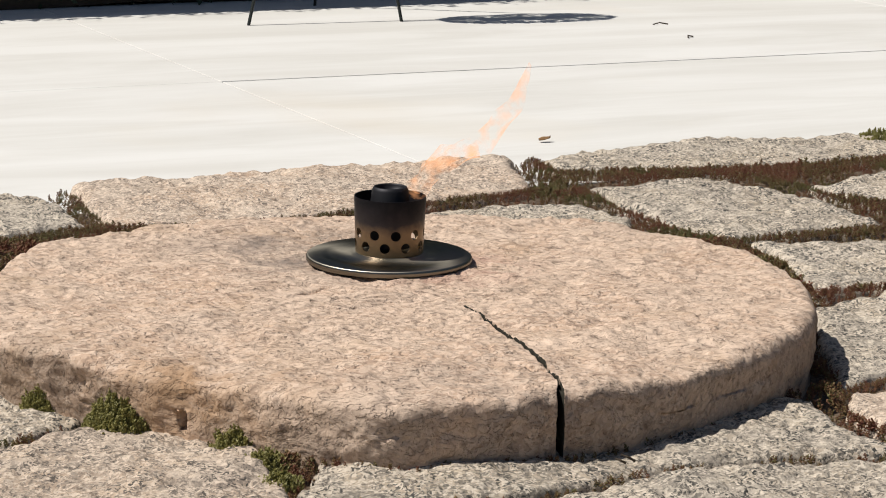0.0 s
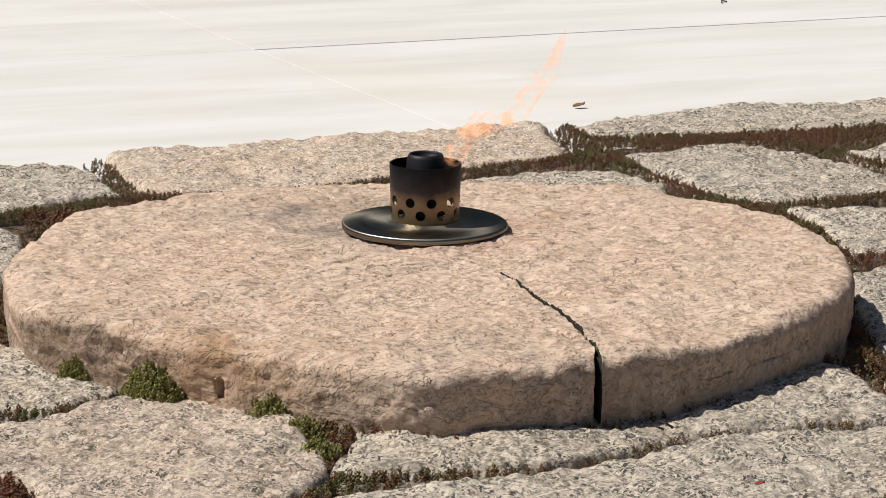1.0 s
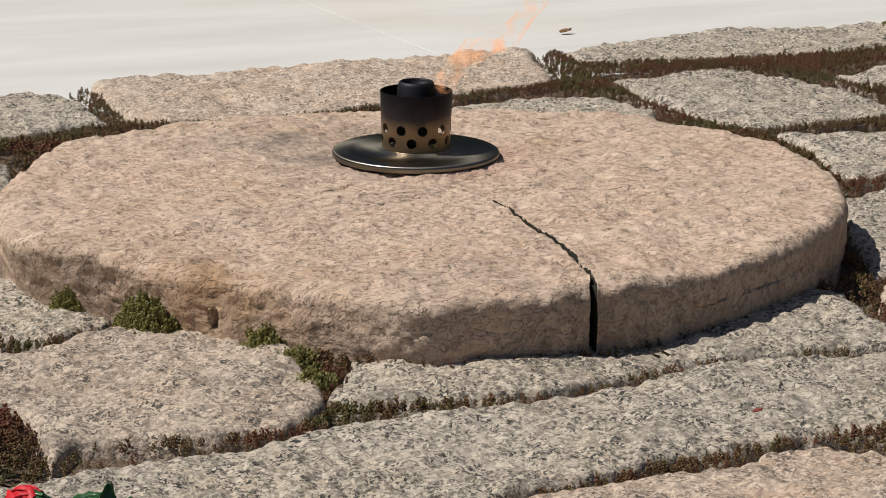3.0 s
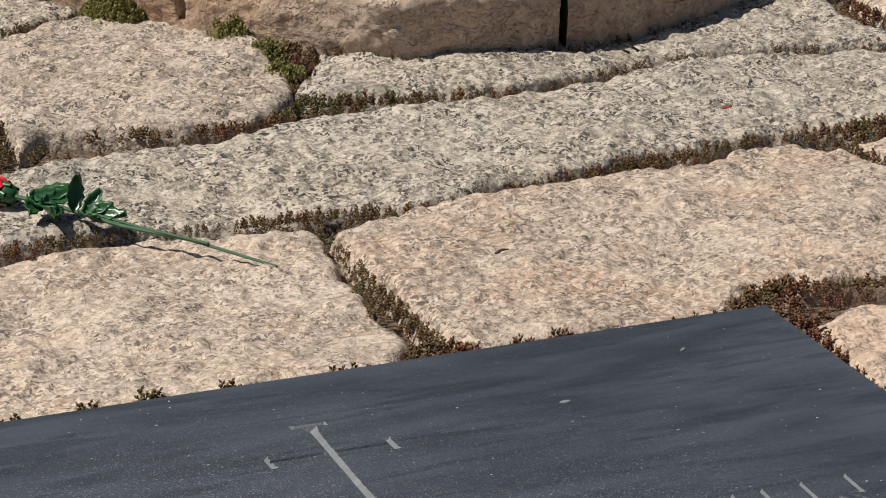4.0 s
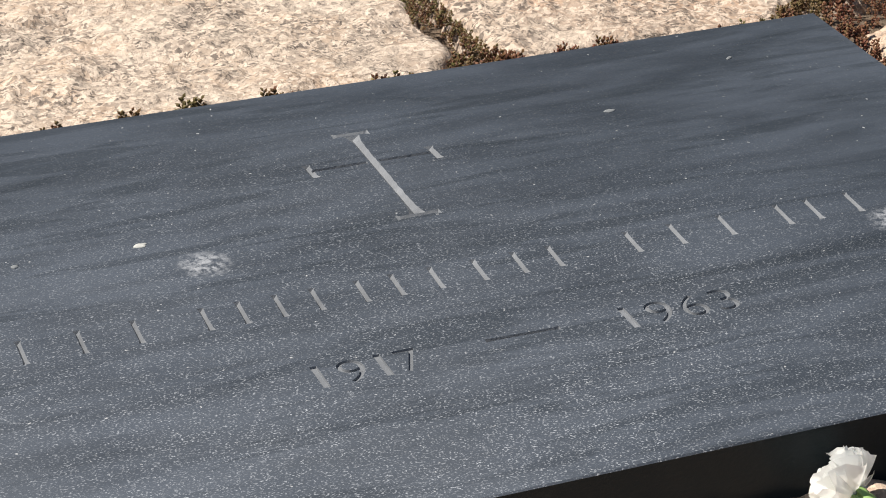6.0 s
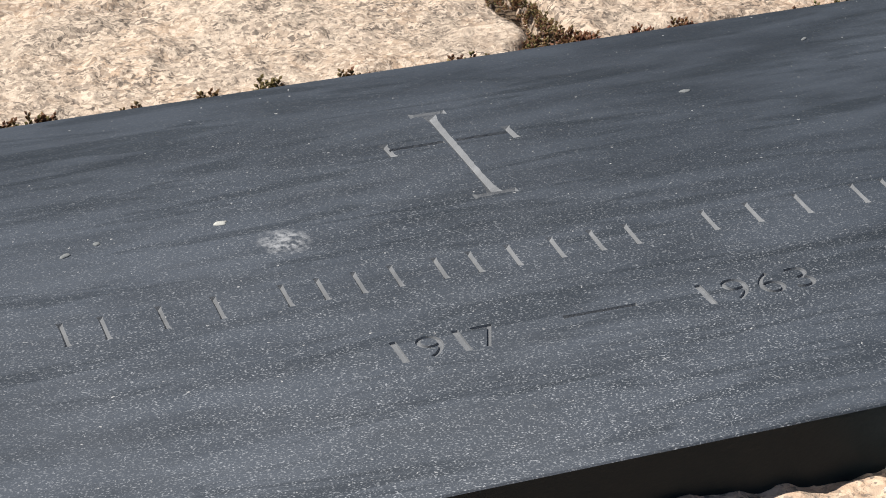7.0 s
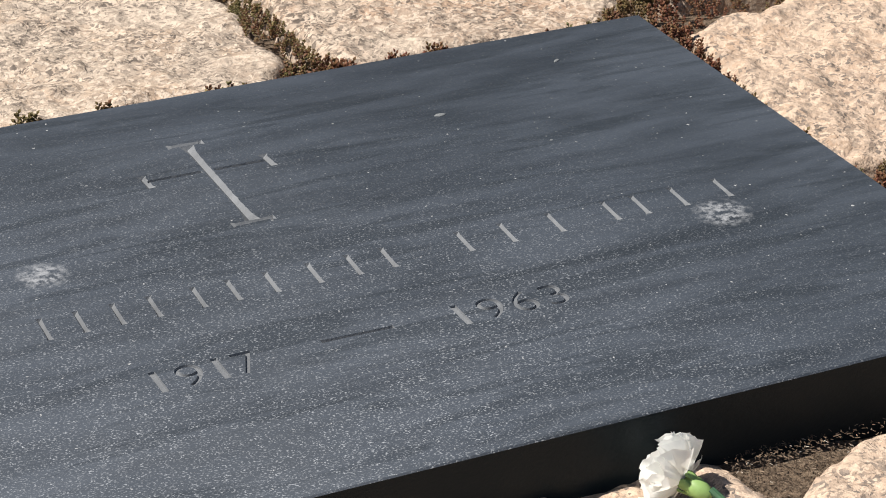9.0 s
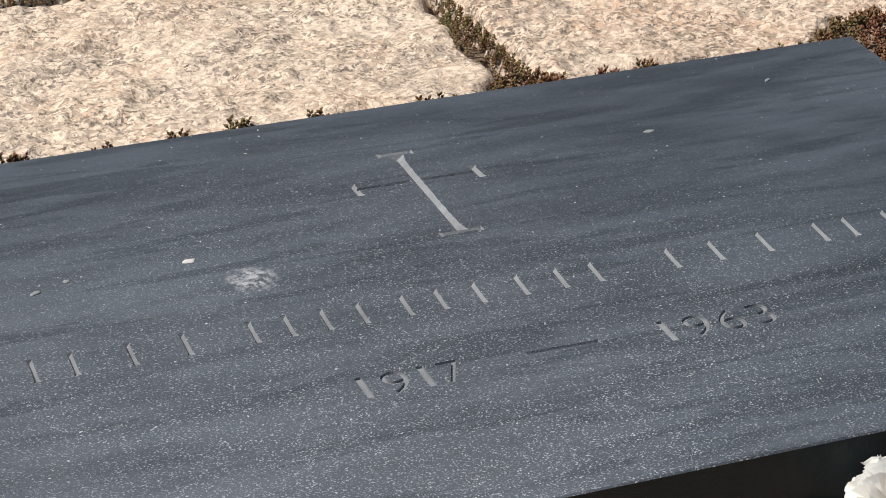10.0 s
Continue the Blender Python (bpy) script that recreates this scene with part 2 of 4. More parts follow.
def plain(name, c, rough=0.6, metal=0.0, vary=0.15, scale=40, spec=0.4):
    g = Mat(name, rough, metal, spec)
    low = tuple(v * (1 - vary) for v in c)
    high = tuple(min(1.0, v * (1 + vary)) for v in c)
    g.colour(g.mix(g.noise(scale, 4, 0.6), low, high))
    return g.m


def burner_material():
    g = Mat("heat_stained_steel", 0.38, 0.9)
    sep = g.t.nodes.new("ShaderNodeSeparateXYZ")
    g.link(g.co, sep.inputs[0])
    height = g.math("ADD", sep.outputs["Z"], g.math("MULTIPLY", g.math("SUBTRACT", g.noise(22, 4, 0.6), 0.5), 0.05))
    c = g.ramp(g.math("MULTIPLY", height, 6.0), (0.05, (0.36, 0.27, 0.16)), (0.36, (0.27, 0.19, 0.12)), (0.50, (0.06, 0.052, 0.055)), (0.72, (0.018, 0.018, 0.022)))
    g.colour(c)
    g.rough(g.ramp(g.math("MULTIPLY", height, 6.0), (0.3, 0.34), (0.62, 0.62)))
    return g.bump((g.noise(300, 3, 0.5, g.stretch(1, 1, 8)), 0.0004, 0.4)).m


def plate_material():
    g = Mat("turned_steel_plate", 0.3, 1.0)
    g.colour(g.mix(g.noise(30, 5, 0.6), (0.19, 0.175, 0.145), (0.27, 0.25, 0.21)))
    g.b.inputs["Anisotropic"].default_value = 0.75
    tan = g.t.nodes.new("ShaderNodeTangent")
    tan.direction_type, tan.axis = "RADIAL", "Z"
    g.link(tan.outputs[0], g.b.inputs["Tangent"])
    g.rough(g.ramp(g.noise(12, 4), (0.3, 0.3), (0.7, 0.4)))
    return g.m


def flame_material():
    m = bpy.data.materials.new("flame")
    m.use_nodes = True
    t = m.node_tree
    t.nodes.clear()
    out, mixer = t.nodes.new("ShaderNodeOutputMaterial"), t.nodes.new("ShaderNodeMixShader")
    em, tr = t.nodes.new("ShaderNodeEmission"), t.nodes.new("ShaderNodeBsdfTransparent")
    em.inputs[0].default_value, em.inputs[1].default_value = (1.0, 0.45, 0.2, 1), 1.3
    co, nz, rp = t.nodes.new("ShaderNodeTexCoord"), t.nodes.new("ShaderNodeTexNoise"), t.nodes.new("ShaderNodeValToRGB")
    nz.inputs["Scale"].default_value, nz.inputs["Detail"].default_value = 28, 3
    rp.color_ramp.elements[0].position, rp.color_ramp.elements[1].position = 0.44, 0.72
    rp.color_ramp.elements[0].color, rp.color_ramp.elements[1].color = (0, 0, 0, 1), (0.42, 0.42, 0.42, 1)
    t.links.new(co.outputs["Object"], nz.inputs["Vector"])
    t.links.new(nz.outputs["Fac"], rp.inputs[0])
    t.links.new(rp.outputs[0], mixer.inputs[0])
    t.links.new(tr.outputs[0], mixer.inputs[1])
    t.links.new(em.outputs[0], mixer.inputs[2])
    t.links.new(mixer.outputs[0], out.inputs[0])
    return m


SOIL, MARBLE, SLATE, CUT, SEDUM = soil_material(), marble_material(), slate_material(), slate_material(True), sedum_material()
BURNER, PLATE, FLAME = burner_material(), plate_material(), flame_material()
NOZZLE = plain("sooty_iron", (0.022, 0.022, 0.026), 0.55, 0.6)
LEAF_GREEN = plain("glossy_leaf", (0.022, 0.085, 0.028), 0.3, 0, 0.4, 60)
STEM_GREEN = plain("stem_green", (0.045, 0.11, 0.055), 0.5, 0, 0.4, 90)
ROSE_RED = plain("rose_red", (0.55, 0.012, 0.022), 0.55, 0, 0.2, 70)
PETAL_WHITE = plain("petal_white", (0.93, 0.93, 0.90), 0.6, 0, 0.03, 60)
PT = PETAL_WHITE.node_tree
PT_MIX, PT_THROUGH = PT.nodes.new("ShaderNodeMixShader"), PT.nodes.new("ShaderNodeBsdfTranslucent")
PT_MIX.inputs[0].default_value, PT_THROUGH.inputs[0].default_value = 0.5, (0.98, 0.98, 0.96, 1)
PT.links.new(PT.nodes["Principled BSDF"].outputs[0], PT_MIX.inputs[1])
PT.links.new(PT_THROUGH.outputs[0], PT_MIX.inputs[2])
PT.links.new(PT_MIX.outputs[0], PT.nodes["Material Output"].inputs[0])
CALYX = plain("calyx_green", (0.26, 0.40, 0.13), 0.5, 0, 0.35, 80)
DROPPING = plain("pale_spot", (0.45, 0.45, 0.42), 0.8, 0, 0.2, 200)
FAINT = plain("faint_spot", (0.19, 0.20, 0.205), 0.8, 0, 0.3, 200)
GROUT = plain("grey_grout", (0.12, 0.11, 0.095), 0.9, 0, 0.8, 5)
CRACK_DIRT = plain("crack_dirt", (0.03, 0.028, 0.022), 0.95, 0, 0.6, 200, 0.1)
STRAW_MAT = Mat("straw", 0.85)
STRAW_MAT.colour(STRAW_MAT.ramp(STRAW_MAT.t.nodes.new("ShaderNodeNewGeometry").outputs["Random Per Island"], (0.0, (0.08, 0.05, 0.032)), (0.7, (0.17, 0.12, 0.08)), (0.95, (0.26, 0.19, 0.13)), (1.0, (0.6, 0.56, 0.5))))
STRAW = STRAW_MAT.m
RED_LEAF = plain("red_brown_leaf", (0.22, 0.035, 0.025), 0.7, 0, 0.3, 120)
DRY_LEAF = plain("dry_leaf_brown", (0.20, 0.11, 0.045), 0.8, 0, 0.4, 120)
DARK_METAL = plain("dark_wire", (0.02, 0.024, 0.022), 0.5, 0.3)
HEDGE_GREEN = plain("hedge_leaf", (0.022, 0.035, 0.016), 0.6, 0, 0.6, 8)
TWIG = plain("twig_brown", (0.05, 0.035, 0.022), 0.85, 0, 0.3, 80)
WEED_GREEN = plain("weed_green", (0.19, 0.175, 0.05), 0.65, 0, 0.6, 45)


# ---- mesh helpers ----
def lattice(ix, iy, seed):
    h = (ix * 374761393 + iy * 668265263 + seed * 2147483647) & 0xFFFFFFFF
    h = ((h ^ (h >> 13)) * 1274126177) & 0xFFFFFFFF
    return ((h ^ (h >> 16)) & 0xFFFF) / 32767.5 - 1.0


def value_noise(x, y, seed):
    ix, iy = np.floor(x).astype(np.int64), np.floor(y).astype(np.int64)
    fx, fy = x - ix, y - iy
    fx, fy = fx * fx * (3 - 2 * fx), fy * fy * (3 - 2 * fy)
    a, b = lattice(ix, iy, seed), lattice(ix + 1, iy, seed)
    c, d = lattice(ix, iy + 1, seed), lattice(ix + 1, iy + 1, seed)
    return (a + (b - a) * fx) * (1 - fy) + (c + (d - c) * fx) * fy


def rugged(x, y, scale, seed, octaves=4, keep=0.55):
    total, amp = 0.0, 1.0
    for k in range(octaves):
        total = total + amp * value_noise(x * scale + 17.3 * k, y * scale - 9.1 * k, seed + k)
        scale, amp = scale * 2.03, amp * keep
    return total


def ledges(x, y, scale, seed, high):
    """Shallow steps, as where flakes of stone have split away."""
    q = rugged(x, y * 1.2, scale, seed, 4, 0.6) * 1.6
    whole = np.floor(q)
    part_way = np.clip((q - whole) * 5, 0, 1)
    return (whole + part_way) * high


def inside_by(x, y, poly):
    """Distance to the outline, positive inside."""
    best, odd = np.full(np.shape(x), 1e9), np.zeros(np.shape(x), bool)
    for (ax, ay), (bx, by) in zip(poly, poly[1:] + poly[:1]):
        ex, ey = bx - ax, by - ay
        t = np.clip(((x - ax) * ex + (y - ay) * ey) / (ex * ex + ey * ey), 0, 1)
        best = np.minimum(best, np.hypot(x - ax - t * ex, y - ay - t * ey))
        if ey:
            odd ^= ((ay > y) != (by > y)) & (x < ex * (y - ay) / ey + ax)
    return np.where(odd, best, -best)


def near_line(x, y, line):
    best, along = np.full(np.shape(x), 1e9), np.zeros(np.shape(x))
    for k, ((ax, ay), (bx, by)) in enumerate(zip(line, line[1:])):
        ex, ey = bx - ax, by - ay
        t = np.clip(((x - ax) * ex + (y - ay) * ey) / (ex * ex + ey * ey), 0, 1)
        d = np.hypot(x - ax - t * ex, y - ay - t * ey)
        along = np.where(d < best, (k + t) / (len(line) - 1), along)
        best = np.minimum(best, d)
    return best, along


def mesh_of(name, verts, faces, material, smooth=True):
    me = bpy.data.meshes.new(name)
    me.from_pydata([tuple(v) for v in np.asarray(verts, float).tolist()], [], faces if isinstance(faces, list) else faces.tolist())
    me.materials.append(material)
    if smooth:
        me.polygons.foreach_set("use_smooth", [True] * len(me.polygons))
    me.update()
    return me


def part(name, bm, material, parent, label="", smooth=False, at=None):
    me = bpy.data.meshes.new(name)
    bm.to_mesh(me)
    bm.free()
    me.materials.append(material)
    if smooth:
        me.polygons.foreach_set("use_smooth", [True] * len(me.polygons))
    ob = new(name, me)
    ob.parent = parent
    if at is not None:
        ob.matrix_basis = at
    if label:
        ob["label"] = label
    return ob


def lathe(profile, steps=64, closed=False):
    """A body of rotation from (radius, z) pairs."""
    bm = bmesh.new()
    rings = []
    for r, z in profile:
        if r < 1e-6:
            rings.append([bm.verts.new((0, 0, z))])
        else:
            rings.append([bm.verts.new((r * math.cos(2 * math.pi * k / steps), r * math.sin(2 * math.pi * k / steps), z)) for k in range(steps)])
    pairs = list(zip(rings, rings[1:])) + ([(rings[-1], rings[0])] if closed else [])
    for a, b in pairs:
        for k in range(steps):
            q = (k + 1) % steps
            if len(a) == 1 and len(b) > 1:
                bm.faces.new((a[0], b[q], b[k]))
            elif len(b) == 1 and len(a) > 1:
                bm.faces.new((a[k], a[q], b[0]))
            elif len(a) > 1:
                bm.faces.new((a[k], a[q], b[q], b[k]))
    bmesh.ops.recalc_face_normals(bm, faces=bm.faces)
    return bm


def tube(points, radii, sides=8):
    """A tapered tube along points."""
    bm = bmesh.new()
    rings = []
    for k, p in enumerate(points):
        p = Vector(p)
        d = (Vector(points[min(k + 1, len(points) - 1)]) - Vector(points[max(k - 1, 0)])).normalized()
        side = d.cross((0.13, 0.21, 1.0)).normalized()
        up = side.cross(d)
        r = radii[k] if isinstance(radii, (list, tuple)) else radii
        rings.append([bm.verts.new(p + (side * math.cos(2 * math.pi * j / sides) + up * math.sin(2 * math.pi * j / sides)) * r) for j in range(sides)])
    for a, b in zip(rings, rings[1:]):
        for j in range(sides):
            bm.faces.new((a[j], a[(j + 1) % sides], b[(j + 1) % sides], b[j]))
    bm.faces.new(rings[0][::-1])
    bm.faces.new(rings[-1])
    return bm


# ---- plan ----
CORNER, TURN = (0.371, 2.682), 23.61
WIDE, DEEP, SLATE_TOP = 1.18, 0.756, 0.06
EX, EY = math.cos(radians(TURN)), math.sin(radians(TURN))


def slate_frame(x, y):
    """Along the tablet's far edge to the right, and away from it."""
    dx, dy = x - CORNER[0], y - CORNER[1]
    return dx * EX + dy * EY, -dx * EY + dy * EX


def level(x, y):
    """The paving's height: it rises to the tablet's far edge."""
    v = slate_frame(x, y)[1]
    raised = 0.018 * np.clip((x - 0.1) / 0.2, 0, 1) * np.clip(1.9 - np.hypot(x + 0.075, y - 4.47) / 0.47, 0, 1) * np.clip((4.5 - y) / 0.2, 0, 1)
    return 0.045 * np.clip(1 - np.abs(v) / 0.6, 0, 1) + 0.004 * np.clip((-0.70 - v) / 0.06, 0, 1) + raised


# outlines of the paving stones in plan
STONES = {
    "back_west": (GREY_STONE, [(-1.5, 5.6), (-1.1, 5.8), (-0.93, 5.85), (-0.77, 5.5), (-0.86, 5.47), (-1.02, 5.28), (-1.5, 5.05)]),
    "back_middle": (TAN_STONE, [(-0.89, 6.01), (-0.4, 6.25), (0.15, 6.52), (0.21, 6.08), (-0.02, 5.9), (-0.36, 5.66), (-0.62, 5.53), (-0.73, 5.53)]),
    "back_east": (GREY_STONE, [(0.24, 6.50), (0.45, 6.68), (0.76, 6.85), (1.13, 6.99), (1.6, 7.15), (1.6, 6.85), (1.14, 6.66), (0.87, 6.48), (0.58, 6.38), (0.29, 6.32)]),
    "crescent": (GREY_STONE, [(-0.1, 5.62), (-0.03, 5.75), (0.08, 5.85), (0.17, 5.91), (0.33, 5.88), (0.43, 5.72), (0.35, 5.35), (0.0, 5.35)]),
    "west": (GREY_STONE, [(-1.5, 4.95), (-1.0, 5.17), (-0.93, 5.12), (-0.88, 4.9), (-0.92, 4.5), (-1.5, 4.4)]),
    "east_a": (GREY_STONE, [(0.35, 6.11), (0.49, 6.16), (0.63, 6.22), (0.8, 6.13), (0.9, 5.96), (0.98, 5.81), (0.99, 5.74), (0.77, 5.62), (0.62, 5.55), (0.52, 5.67), (0.41, 5.9)]),
    "east_b": (GREY_STONE, [(0.89, 6.21), (1.1, 6.39), (1.6, 6.6), (1.6, 6.15), (1.05, 6.02), (0.96, 6.07)]),
    "east_c": (GREY_STONE, [(1.07, 5.93), (1.6, 6.05), (1.6, 5.78), (1.05, 5.7)]),
    "east_d": (GREY_STONE, [(0.66, 5.5), (0.97, 5.56), (1.5, 5.7), (1.45, 5.2), (0.9, 5.13), (0.76, 5.07), (0.74, 5.17), (0.73, 5.33)]),
    "east_e": (GREY_STONE, [(0.73, 4.92), (0.84, 5.0), (0.89, 5.06), (1.4, 5.1), (1.4, 4.5), (0.79, 4.41), (0.7, 4.31), (0.7, 4.6)]),
    "east_f": (TAN_STONE, [(0.71, 4.28), (0.78, 4.32), (1.4, 4.43), (1.4, 4.1), (0.74, 4.07), (0.69, 4.18)]),
    "wedge": (GREY_STONE, [(-0.2, 3.61), (-0.17, 3.79), (0.08, 3.86), (0.36, 3.99), (0.48, 4.1), (0.58, 4.21), (0.64, 4.2), (0.66, 4.05), (0.73, 3.97), (1.3, 4.02), (1.3, 3.94), (0.69, 3.92), (0.52, 3.885), (0.31, 3.8), (0.21, 3.71), (0.12, 3.65), (-0.0, 3.61), (-0.16, 3.57)]),
    "long": (GREY_STONE, [(-1.2, 2.95), (-0.59, 3.22), (-0.38, 3.35), (-0.23, 3.43), (-0.18, 3.49), (0.01, 3.56), (0.13, 3.62), (0.23, 3.69), (0.35, 3.78), (0.53, 3.86), (0.68, 3.88), (1.3, 3.9), (1.3, 3.75), (0.63, 3.53), (0.52, 3.49), (0.44, 3.45), (0.26, 3.335), (0.04, 3.178), (-0.14, 3.095), (-0.24, 3.06), (-0.41, 3.015), (-0.54, 2.95), (-1.2, 2.68)]),
    "boulder": (BUFF_STONE, [(-0.8, 3.76), (-0.69, 3.82), (-0.61, 3.91), (-0.49, 4.01), (-0.4, 4.02), (-0.32, 3.96), (-0.265, 3.83), (-0.21, 3.64), (-0.2, 3.56), (-0.25, 3.46), (-0.36, 3.42), (-0.54, 3.39), (-0.56, 3.32), (-0.62, 3.5), (-0.78, 3.6)]),
    "west_small": (GREY_STONE, [(-1.4, 4.3), (-0.85, 4.29), (-0.75, 4.23), (-0.68, 4.17), (-0.57, 4.07), (-0.59, 3.99), (-0.65, 3.9), (-0.75, 3.86), (-1.4, 3.85)]),
    "head_west": (TAN_STONE, [(-1.2, 2.6), (-0.52, 2.91), (-0.44, 2.96), (-0.37, 3.01), (-0.15, 3.035), (-0.125, 2.95), (-0.112, 2.90), (-0.080, 2.74), (-0.036, 2.655), (-0.016, 2.60), (-0.04, 2.513), (-0.27, 2.42), (-0.85, 2.165), (-1.3, 2.0)]),
    "head_east": (ROSY_STONE, [(-0.13, 3.03), (0.02, 3.16), (0.17, 3.24), (0.27, 3.30), (0.325, 3.295), (0.42, 3.40), (0.455, 3.445), (0.51, 3.455), (0.57, 3.39), (0.62, 3.3), (1.2, 3.05), (0.9, 2.92), (0.53, 2.83), (0.37, 2.79), (0.34, 2.74), (0.3, 2.67), (0.05, 2.57), (0.02, 2.6)]),
    "pink": (TAN_STONE, [(0.59, 3.41), (0.66, 3.46), (1.2, 3.68), (1.25, 3.12), (0.7, 3.31), (0.64, 3.34)]),
    "side": (PALE_STONE, [(0.425, 2.69), (0.475, 2.728), (0.58, 2.785), (0.9, 2.86), (1.2, 2.9), (1.2, 2.45), (0.64, 2.43), (0.59, 2.39), (0.55, 2.36), (0.51, 2.44), (0.47, 2.54)]),
    "side_near": (PALE_STONE, [(0.61, 2.3), (0.68, 2.38), (1.2, 2.4), (1.2, 2.1), (0.72, 2.02)]),
    "foot_east": (PALE_STONE, [(0.412, 1.79), (0.435, 1.83), (0.475, 1.857), (0.53, 1.88), (0.7, 1.965), (1.1, 2.05), (1.0, 1.6), (0.5, 1.5), (0.41, 1.6)]),
    "foot": (PALE_STONE, [(-0.3, 1.61), (0.06, 1.78), (0.15, 1.82), (0.2, 1.84), (0.27, 1.855), (0.335, 1.857), (0.362, 1.837), (0.39, 1.79), (0.385, 1.4), (-0.3, 1.15)]),
    "foot_west": (PALE_STONE, [(-1.0, 1.2), (-0.34, 1.51), (-0.34, 1.12), (-0.9, 0.9)]),
    "foot_side": (TAN_STONE, [(-1.45, 1.95), (-0.85, 2.11), (-0.73, 1.85), (-0.55, 1.45), (-1.05, 1.22), (-1.6, 1.2)]),
}
RIM = [(-0.765, 4.10), (-0.81, 4.28), (-0.805, 4.596), (-0.765, 4.82), (-0.575, 5.01), (-0.281, 5.13), (0.027, 5.195), (0.36, 5.15), (0.557, 4.96), (0.66, 4.672), (0.645, 4.321), (0.477, 4.055), (0.213, 3.84), (-0.063, 3.755), (-0.36, 3.885), (-0.595, 4.0)]
MIDDLE, DISC_TOP = (-0.075, 4.47), 0.11
CRACK = [(0.03, 4.4), (0.092, 4.257), (0.141, 4.125), (0.183, 3.982), (0.2, 3.9), (0.206, 3.80)]

CHIPS = [[(-0.32, 4.165), (-0.30, 4.18), (-0.285, 4.205)], [(-0.445, 4.82), (-0.43, 4.825)], [(-0.36, 5.06), (-0.32, 5.045), (-0.28, 4.98)], [(-0.25, 4.45), (-0.2, 4.5)], [(0.14, 3.99), (0.17, 3.97)]]


def ground():
    """Earth that reaches the horizon, finely shaped among the stones."""
    far_out = [4, 10, 30, 120, 500]
    xs = np.r_[[-v for v in far_out[::-1]], np.arange(-1.8, 1.81, 0.02), far_out]
    ys = np.r_[[-v for v in far_out[::-1]], np.arange(0.6, 7.3, 0.02), [12, 30, 120, 500]]
    X, Y = np.meshgrid(xs, ys)
    near = (np.abs(X) < 1.81) & (Y > 0.5) & (Y < 7.3)
    near &= Y < 5.80 + (X + 1.1) * 0.51
    Z = np.where(near, level(X, Y) - 0.032 + 0.015 * np.clip((-0.70 - slate_frame(X, Y)[1]) / 0.06, 0, 1) + 0.006 * rugged(X, Y, 14, 3) * np.clip((1.75 - np.abs(X)) / 0.2, 0, 1) * np.clip((Y - 0.65) / 0.2, 0, 1), np.where(Y < 5.2 + (X + 1.1) * 0.51, -0.034, -0.10))
    n, m = X.shape
    k = np.arange(n * m).reshape(n, m)
    faces = np.stack([k[:-1, :-1], k[:-1, 1:], k[1:, 1:], k[1:, :-1]], -1).reshape(-1, 4)
    ob = new("ground", mesh_of("ground", np.stack([X, Y, Z], -1).reshape(-1, 3), faces, SOIL))
    tagged(ob, "dark crumbly soil between the granite paving stones", "ground", kind="structure")


def paving_stone(poly, material, seed, step, parent):
    px, py = zip(*poly)
    xs, ys = np.arange(min(px) - 0.04, max(px) + 0.04, step), np.arange(min(py) - 0.04, max(py) + 0.04, step)
    X, Y = np.meshgrid(xs, ys)
    d = inside_by(X, Y, poly) + 0.008 * rugged(X, Y, 9, seed, 5, 0.6) + 0.002
    r = 0.022
    t = np.clip(d, 0, r)
    drop = np.where(d > 0, r - np.sqrt(np.maximum(r * r - (r - t) ** 2, 0)), r - d * 5.0)
    Z = level(X, Y) + 0.007 * rugged(X, Y, 3.2, seed + 40, 2) + 0.0038 * rugged(X, Y, 16, seed + 80, 3, 0.6) + ledges(X, Y, 9, seed + 85, 0.0018) + 0.0034 * rugged(X, Y, 52, seed + 90, 2, 0.6) - 0.006 * np.clip(rugged(X, Y, 38, seed + 95, 2) - 0.7, 0, 1) - drop * 0.8
    keep = Z > -0.075
    n, m = X.shape
    k = np.arange(n * m).reshape(n, m)
    faces = np.stack([k[:-1, :-1], k[:-1, 1:], k[1:, 1:], k[1:, :-1]], -1).reshape(-1, 4)
    faces = faces[keep.reshape(-1)[faces].all(1)]
    used, faces = np.unique(faces, return_inverse=True)
    ob = new("paving_stone", mesh_of("paving_stone", np.stack([X, Y, Z], -1).reshape(-1, 3)[used], faces.reshape(-1, 4), material))
    ob.parent = parent
    return ob


